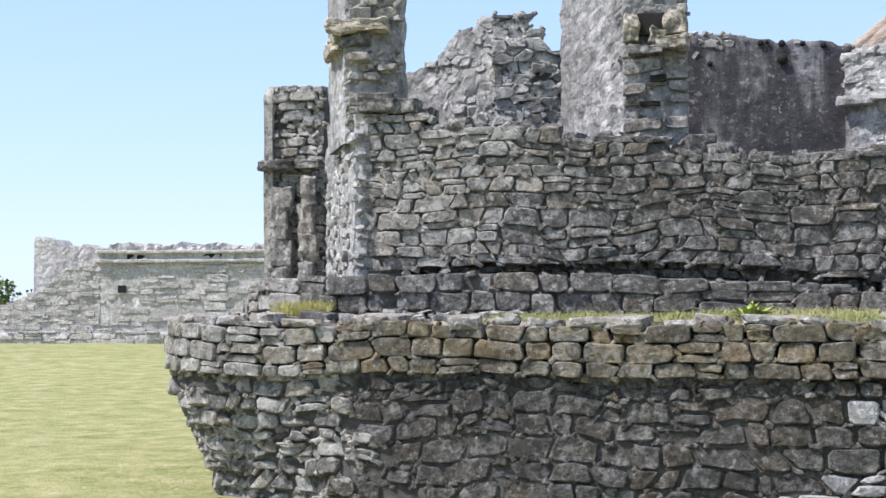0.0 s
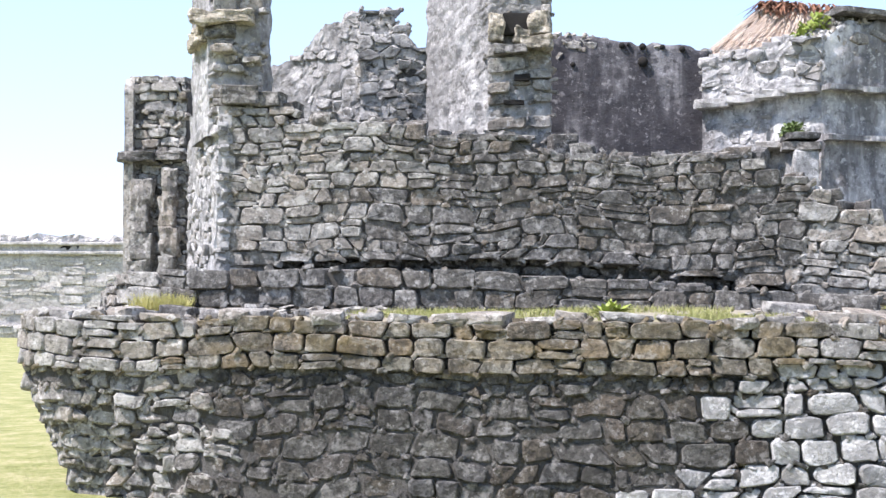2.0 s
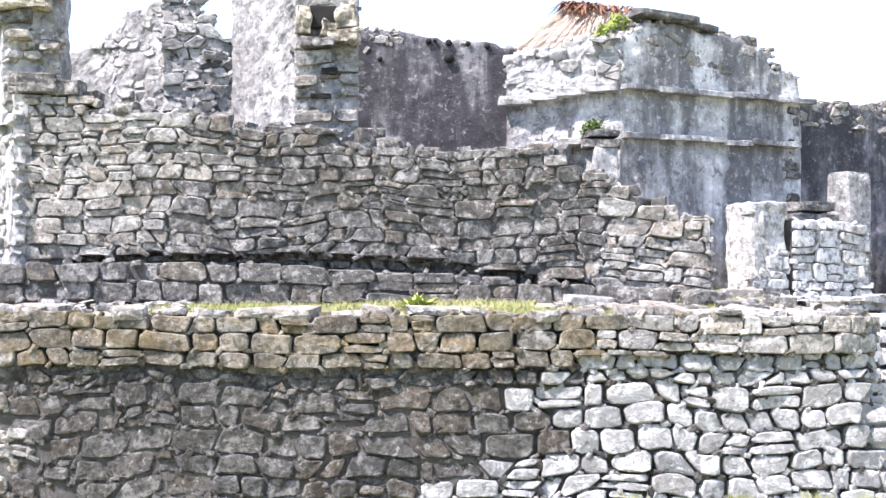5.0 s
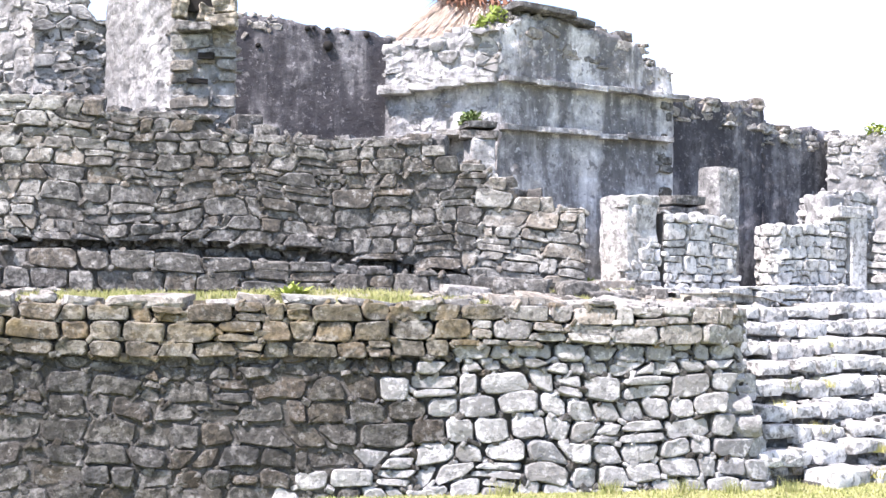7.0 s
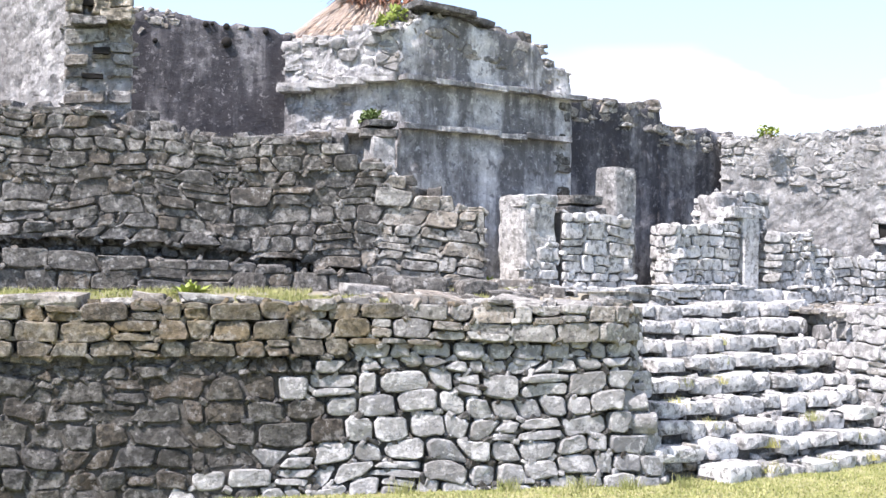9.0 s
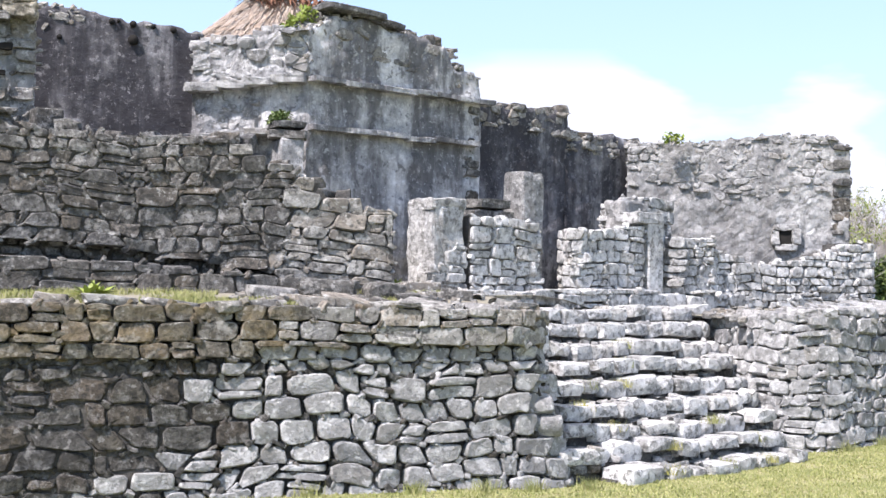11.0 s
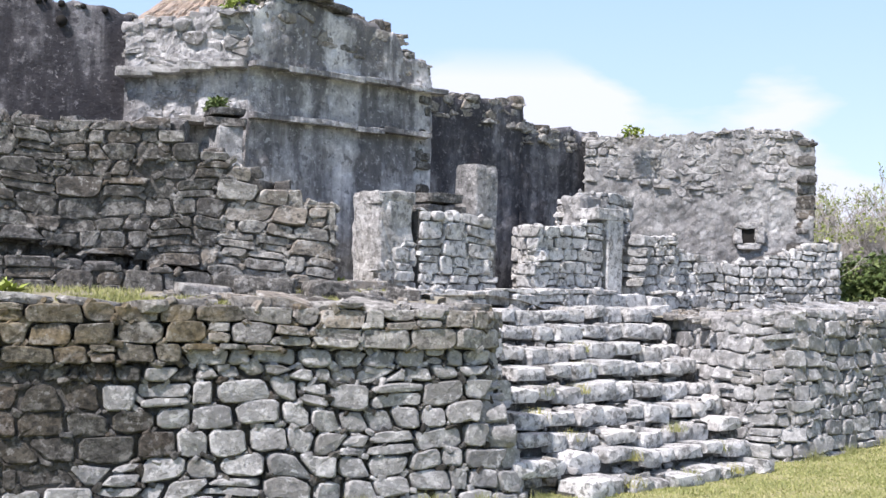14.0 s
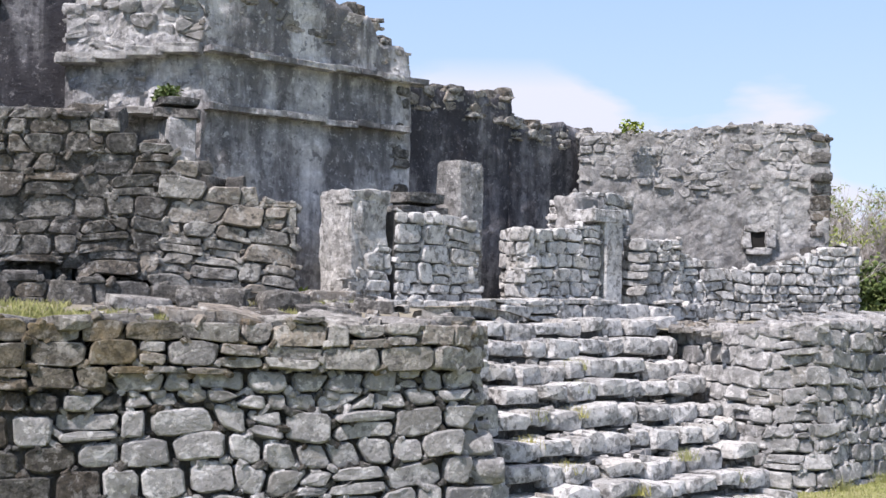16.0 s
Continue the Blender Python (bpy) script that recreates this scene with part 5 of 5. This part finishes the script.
relief("roof_rubble", Line([(-21.6, 45.2), (-6.0, 46.7)]), flat(3.4), steps_fn([(0, 3.85), (4, 3.8), (6.5, 3.65), (16, 3.7)]), 3.0, FAR_PLASTER, far_house, amp=0.12, cell=0.15, ragged=0.12, seed=26, lumps=0.8)
relief("plinth", Line([(-27.5, 44.4), (-6.0, 46.1)]), flat(-0.3), flat(0.55), 4.4, FAR_PLASTER, far_house, amp=0.03, cell=0.2, ragged=0.02, seed=27)
masonry(far_house, Line([(-27.5, 44.38), (-12.0, 45.6)]), flat(-0.05), flat(0.58), FAR_STONE, rows=(0.12, 0.22), widths=(0.3, 0.9), depth=0.2, seed=95, limit=150, proud=0.03, tilt=2, chink=0.0)
masonry(far_house, Line([(-26.6, 44.58), (-21.9, 44.98)]), flat(0.5), steps_fn([(0, 1.3), (1.2, 1.6), (2.4, 2.1), (3.4, 2.8), (4.2, 3.1), (4.7, 3.3)]), FAR_STONE, rows=(0.12, 0.22), widths=(0.25, 0.6), depth=0.2, seed=96, limit=100, proud=0.03, tilt=2, chink=0.0)
masonry(far_house, Line([(-22.0, 44.98), (-12.0, 45.92)]), flat(0.5), flat(1.1), FAR_STONE, rows=(0.12, 0.2), widths=(0.3, 0.8), depth=0.16, seed=97, limit=100, proud=0.03, tilt=2, chink=0.0)
relief("broken_wall", Line([(-26.6, 44.6), (-21.9, 45.0)]), flat(-0.3), steps_fn([(0, 1.3), (1.2, 1.6), (2.4, 2.1), (3.4, 2.8), (4.2, 3.1), (4.8, 3.4)]), 1.2, FAR_PLASTER, far_house, amp=0.03, cell=0.12, ragged=0.12, seed=28, lumps=0.3)
relief("rear_room", Line([(-25.4, 46.6), (-21.0, 46.9)]), flat(-0.3), steps_fn([(0, 4.15), (0.8, 4.15), (1.0, 3.85), (3.7, 3.75)]), 1.5, FAR_PLASTER, far_house, amp=0.03, cell=0.15, ragged=0.1, seed=29, lumps=0.3)
# solid dark piece: the shade of a hole in its colour
slab("wall_hole", far_house, HOLE, (-21.06, 45.04, 2.12), (0.28, 0.1, 0.26), 5, 1, 0.01)
for x in (-20.5, -17.7):
    slab("frieze_panel", far_house, HOLE, (x, 44.98 + (x + 22) * 0.094, 3.27), (0.75, 0.08, 0.22), 5, 2, 0.02, label="dark lattice panel in the frieze")
for k in range(7):
    slab("corner_stone", far_house, FAR_PLASTER, (-17.6 + 0.1 * (k % 2), 45.4, 0.8 + 0.34 * k), (0.8, 0.12, 0.26), 5, 3 + k, 0.05, cuts=2)

# ---- thatched roof behind the ruins ----
thatch = thing("thatched_roof", "pale palm thatch hip roof with a brown ridge cap", "thatched roof")


def thatch_roof():
    r = random.Random(4)
    a, b = Vector((2.75, 19.2, 5.78)), Vector((4.3, 19.6, 5.74))
    eave = [Vector((0.6, 17.6, 3.9)), Vector((6.0, 17.6, 3.9)), Vector((6.4, 21.6, 3.9)), Vector((0.4, 21.6, 3.9))]
    bm = bmesh.new()
    va, vb = bm.verts.new(a), bm.verts.new(b)
    ve = [bm.verts.new(e) for e in eave]
    for f in ((ve[0], ve[1], vb, va), (ve[1], ve[2], vb), (ve[2], ve[3], va, vb), (ve[3], ve[0], va)):
        bm.faces.new(f)
    bmesh.ops.subdivide_edges(bm, edges=bm.edges[:], cuts=14, use_grid_fill=True)
    for v in bm.verts:
        v.co.z += 0.05 * noise.fractal(v.co * 3, 1.0, 2.0, 4)
    part("thatch_layer", bm, THATCH, thatch, smooth=False)
    verts, faces = [], []
    for face in ((eave[0], eave[1], b, a), (eave[3], eave[0], a, a)):
        for _ in range(3200):
            u, v = r.random(), r.random() ** 1.3
            top, low = face[3].lerp(face[2], u), face[0].lerp(face[1], u)
            p = top.lerp(low, v)
            d = (low - top).normalized()
            side = d.cross(Vector((0, -1, 0.4))).normalized() * r.uniform(0.005, 0.013)
            lift = Vector((0, -0.05, 0.05)) * r.random()
            i = len(verts)
            q = p + d * r.uniform(0.2, 0.5) + Vector((r.uniform(-0.05, 0.05), 0, 0))
            verts += [tuple(p - side + lift), tuple(p + side + lift), tuple(q + lift * 1.5)]
            faces.append((i, i + 1, i + 2))
    tagged(mesh_part("palm_strands", verts, faces, THATCH, thatch), kind="stuff")
    verts, faces = [], []
    for _ in range(420):
        u = r.random() ** 2.0
        p = a.lerp(b, u) + Vector((r.gauss(0, 0.06), r.gauss(0, 0.05), 0.05 + r.uniform(0, 0.08)))
        ang = r.uniform(0, 2 * math.pi)
        d = Vector((math.cos(ang) - 0.35, math.sin(ang), -0.75)).normalized()
        side = Vector((-d.y, d.x, 0)).normalized() * 0.025
        q = p + d * r.uniform(0.2, 0.5) * (1.0 - 0.6 * u)
        i = len(verts)
        verts += [tuple(p - side), tuple(p + side), tuple(q)]
        faces.append((i, i + 1, i + 2))
    tagged(mesh_part("ridge_cap", verts, faces, THATCH_CAP, thatch, "dark brown frayed ridge cap"), kind="stuff")


thatch_roof()


# ---- plants ----
def leaf_cloud(name, mat, parent, blobs, count, size, seed, flatness=0.8):
    """Small folded leaves scattered in and on a few uneven clumps."""
    r = random.Random(seed)
    verts, faces = [], []
    for _ in range(count):
        c, rad = blobs[r.randrange(len(blobs))]
        d = Vector((r.gauss(0, 1), r.gauss(0, 1), r.gauss(0, 1))).normalized()
        k = rad * r.uniform(0.55, 1.0) * (1 + 0.35 * noise.noise(d * 2 + Vector(c)))
        p = Vector(c) + Vector((d.x * k, d.y * k, d.z * k * flatness))
        t = Vector((r.gauss(0, 1), r.gauss(0, 1), r.gauss(0, 0.6))).normalized()
        s = t.cross(Vector((r.gauss(0, 1), r.gauss(0, 1), r.gauss(0, 1)))).normalized()
        ln, wd = size * r.uniform(0.6, 1.2), size * r.uniform(0.25, 0.4)
        n = t.cross(s) * wd * 0.3
        i = len(verts)
        verts += [tuple(p), tuple(p + t * ln * 0.5 + s * wd + n), tuple(p + t * ln), tuple(p + t * ln * 0.5 - s * wd + n)]
        faces += [(i, i + 1, i + 2), (i, i + 2, i + 3)]
    return tagged(mesh_part(name, verts, faces, mat, parent), kind="stuff")


def limb(verts, faces, a, b, ra, rb):
    d = (b - a).normalized()
    s = d.cross(Vector((0.3, 0.2, 1))).normalized()
    t = d.cross(s)
    i = len(verts)
    for c, rad in ((a, ra), (b, rb)):
        for k in range(4):
            g = math.pi / 2 * k
            verts.append(tuple(c + s * math.cos(g) * rad + t * math.sin(g) * rad))
    for k in range(4):
        faces.append((i + k, i + (k + 1) % 4, i + 4 + (k + 1) % 4, i + 4 + k))


def bare_tree(at, height, seed, label):
    r = random.Random(seed)
    ob = thing("tree", label, "tree", "trees behind the ruin", at=at)
    verts, faces = [], []
    trunk_v, trunk_f = [], []
    limb(trunk_v, trunk_f, Vector((0, 0, -0.1)), Vector((0.05, 0, height * 0.3)), 0.09, 0.06)
    tips = []

    def grow(a, d, ln, rad, depth):
        b = a + d * ln
        limb(verts, faces, a, b, rad, rad * 0.65)
        if depth == 0:
            tips.append(b)
            return
        for _ in range(3 if depth > 1 else 4):
            e = (d + Vector((r.gauss(0, 0.42), r.gauss(0, 0.42), r.gauss(0.12, 0.25)))).normalized()
            grow(a + d * ln * r.uniform(0.6, 1.0), e, ln * r.uniform(0.55, 0.85), rad * 0.6, depth - 1)

    for _ in range(5):
        grow(Vector((0, 0, height * 0.28)), Vector((r.gauss(0, 0.5), r.gauss(0, 0.5), 1)).normalized(), height * 0.27, 0.034, 5)
    mesh_part("trunk", trunk_v, trunk_f, TWIG, ob)
    tagged(mesh_part("branchwork", verts, faces, TWIG, ob), kind="stuff")
    lv, lf = [], []
    for p in tips:
        if p.z < height * 0.84 or r.random() < 0.55:
            continue
        for _ in range(3):
            t, s = Vector((r.gauss(0, 1), r.gauss(0, 1), r.gauss(0, 1))).normalized(), Vector((r.gauss(0, 1), r.gauss(0, 1), r.gauss(0, 1))).normalized()
            i = len(lv)
            lv += [tuple(p), tuple(p + t * 0.03 + s * 0.013), tuple(p + t * 0.055), tuple(p + t * 0.03 - s * 0.013)]
            lf.append((i, i + 1, i + 2, i + 3))
    tagged(mesh_part("crown", lv, lf, YOUNG_LEAF, ob), kind="stuff")


for k, (x, y, h) in enumerate(((11.5, 17.6, 3.1), (12.1, 17.4, 3.2), (12.7, 17.5, 3.3), (13.3, 17.6, 3.4), (11.8, 18.2, 3.4), (12.4, 18.0, 3.8), (13.2, 18.4, 3.7), (13.9, 18.0, 4.0), (12.9, 19.4, 4.1))):
    bare_tree((x, y, ground_z(x, y)), 0.8 * h, 200 + k, "half-bare grey tree with sparse yellow-green young leaves")


def bush(x, y, z, blobs, count, seed, label, mat=LEAF, size=0.09, name="bush"):
    ob = thing(name, label, "bush", at=(x, y, z))
    r = random.Random(seed)
    verts, faces = [], []
    for c, rad in blobs:
        limb(verts, faces, Vector((c[0] * 0.3, c[1] * 0.3, -0.05)), Vector(c), 0.025, 0.01)
    tagged(mesh_part("stemwork", verts, faces, TWIG, ob), kind="stuff")
    leaf_cloud("leaves", mat, ob, blobs, count, size, seed)


for k, (x, y) in enumerate(((10.75, 15.9), (11.2, 16.4), (11.6, 15.9), (12.0, 16.4), (12.6, 16.2))):
    r = random.Random(300 + k)
    bush(x, y, ground_z(x, y), [((r.uniform(-0.5, 0.5), r.uniform(-0.3, 0.3), r.uniform(0.4, 1.65)), r.uniform(0.35, 0.55)) for _ in range(10)], 6500, 310 + k, "dense dark green leafy shrub behind the parapet")
bush(-29.0, 52.0, ground_z(-29, 52), [((r.uniform(-1.5, 1.5), r.uniform(-1, 1), r.uniform(0.8, 2.2)), 0.9) for _ in range(7)], 2500, 330, "distant green shrub beside the far ruin", size=0.25)
bush(2.55, 14.4, 4.4, [((0, 0, 0.12), 0.14), ((0.08, 0, 0.2), 0.12), ((-0.1, 0, 0.08), 0.1)], 260, 331, "small yellow-green plant on the broken roof", YOUNG_LEAF, 0.07, "roof_plant")
bush(2.24, 13.85, 3.34, [((0, 0, 0.04), 0.08), ((0.06, 0, 0.04), 0.07), ((-0.06, 0, 0.03), 0.06)], 220, 332, "dark green plant on the stone stub", LEAF, 0.06, "ledge_plant")
bush(7.75, 15.9, 3.6, [((0, 0, 0.05), 0.1), ((0.12, 0, 0.04), 0.08)], 120, 333, "small green plant on the wall top", YOUNG_LEAF, 0.06, "wall_plant")


def broad_plant(x, y, z, n, seed, label):
    r = random.Random(seed)
    ob = thing("broad_leaf_plant", label, "plant", at=(x, y, z))
    for k in range(n):
        a, up = r.uniform(0, 2 * math.pi), r.uniform(0.4, 1.3)
        d = Vector((math.cos(a) * math.cos(up), math.sin(a) * math.cos(up), math.sin(up)))
        side = Vector((-math.sin(a), math.cos(a), 0))
        ln, wd = r.uniform(0.1, 0.19), r.uniform(0.02, 0.035)
        base = d * 0.03
        v = [base, base + d * ln * 0.45 + side * wd, base + d * ln * 0.45 + Vector((0, 0, -0.008)), base + d * ln * 0.45 - side * wd, base + d * ln + Vector((0, 0, -0.04))]
        mesh_part("leaf", [tuple(p) for p in v], [(0, 1, 2), (0, 2, 3), (1, 4, 2), (2, 4, 3)], YOUNG_LEAF, ob)


broad_plant(0.27, 10.85, floor_z(0.27, 10.85), 22, 401, "bright green broad-leaved weed growing on the terrace edge")
broad_plant(0.36, 10.9, floor_z(0.36, 10.9), 14, 402, "bright green broad-leaved weed growing on the terrace edge")
broad_plant(3.05, 12.0, floor_z(3.05, 12.0), 12, 403, "small green weed between terrace stones")


def grass(name, label, mat, spots, height, seed, count, width=0.006):
    """Short blades over patches given as (x0, y0, x1, y1, z)."""
    r = random.Random(seed)
    areas = [max(0.01, (x1 - x0) * (y1 - y0)) for x0, y0, x1, y1, _ in spots]
    verts, faces = [], []
    for (x0, y0, x1, y1, z), ar in zip(spots, areas):
        for _ in range(int(count * ar / sum(areas))):
            x, y = r.uniform(x0, x1), r.uniform(y0, y1)
            if z is not None and noise.noise((x * 2.3, y * 2.3, seed)) < -0.15:
                continue
            base = ground_z(x, y) if z is None else floor_z(x, y) - 0.005
            a, ln = r.uniform(0, 2 * math.pi), height * r.uniform(0.5, 1.2)
            dx, dy = math.cos(a) * width, math.sin(a) * width
            i = len(verts)
            verts += [(x - dx, y - dy, base), (x + dx, y + dy, base), (x + r.gauss(0, 0.4) * ln, y + r.gauss(0, 0.4) * ln, base + ln)]
            faces.append((i, i + 1, i + 2))
    ob = mesh_part(name, verts, faces, mat)
    tagged(ob, label, "grass", kind="stuff")


grass("lawn_grass", "short green lawn grass blades", BLADE, [(0.5, 8.0, 11.5, 13.0, None)], 0.022, 501, 130000)
grass("terrace_grass", "thin green grass along the terrace edge", BLADE, [(-1.9, 10.6, 1.9, 11.3, 1.5), (0.6, 10.45, 3.4, 10.95, 1.47), (2.4, 10.9, 3.4, 11.8, 1.5)], 0.05, 502, 17000, 0.005)
grass("dry_tuft", "yellow dry grass tuft on the terrace corner", DRY_BLADE, [(-3.75, 10.95, -3.3, 11.3, 1.5)], 0.16, 503, 1500, 0.005)


def tuft(x, y, z, n, height, mat, seed, label, group="tufts on the stair"):
    r = random.Random(seed)
    verts, faces = [], []
    for _ in range(n):
        px, py = r.gauss(0, 0.05), r.gauss(0, 0.03)
        a, ln = r.uniform(0, 2 * math.pi), height * r.uniform(0.5, 1.1)
        i = len(verts)
        verts += [(px - 0.004, py, -0.01), (px + 0.004, py, -0.01), (px + math.cos(a) * ln * 0.5, py + math.sin(a) * ln * 0.5, ln)]
        faces.append((i, i + 1, i + 2))
    ob = mesh_part("grass_tuft", verts, faces, mat)
    ob.location = (x, y, z)
    tagged(ob, label, "grass", group)


for k, (s, step) in enumerate(((0.55, 3), (0.85, 4), (1.35, 4), (1.6, 5), (0.7, 2), (2.1, 2), (1.2, 1), (2.4, 1), (0.9, 0), (1.7, 0), (2.3, 0), (1.9, 6))):
    c = stair_at(s, TREAD * step + 0.02)
    tuft(c.x, c.y, RISE * (step + 1) - 0.12, 60, 0.1, BLADE if k % 2 else DRY_BLADE, 600 + k, "small grass tuft growing between stair stones")
for k, (x, y) in enumerate(((1.9, 10.08), (2.75, 10.06), (3.35, 10.08), (3.75, 10.07), (4.25, 10.12), (7.75, 11.75), (8.3, 11.95), (8.9, 12.2), (9.6, 12.5))):
    tuft(x, y, ground_z(x, y) - 0.01, 90, 0.13, BLADE, 640 + k, "tuft of uncut grass at the foot of the terrace wall", "tufts along the terrace foot")
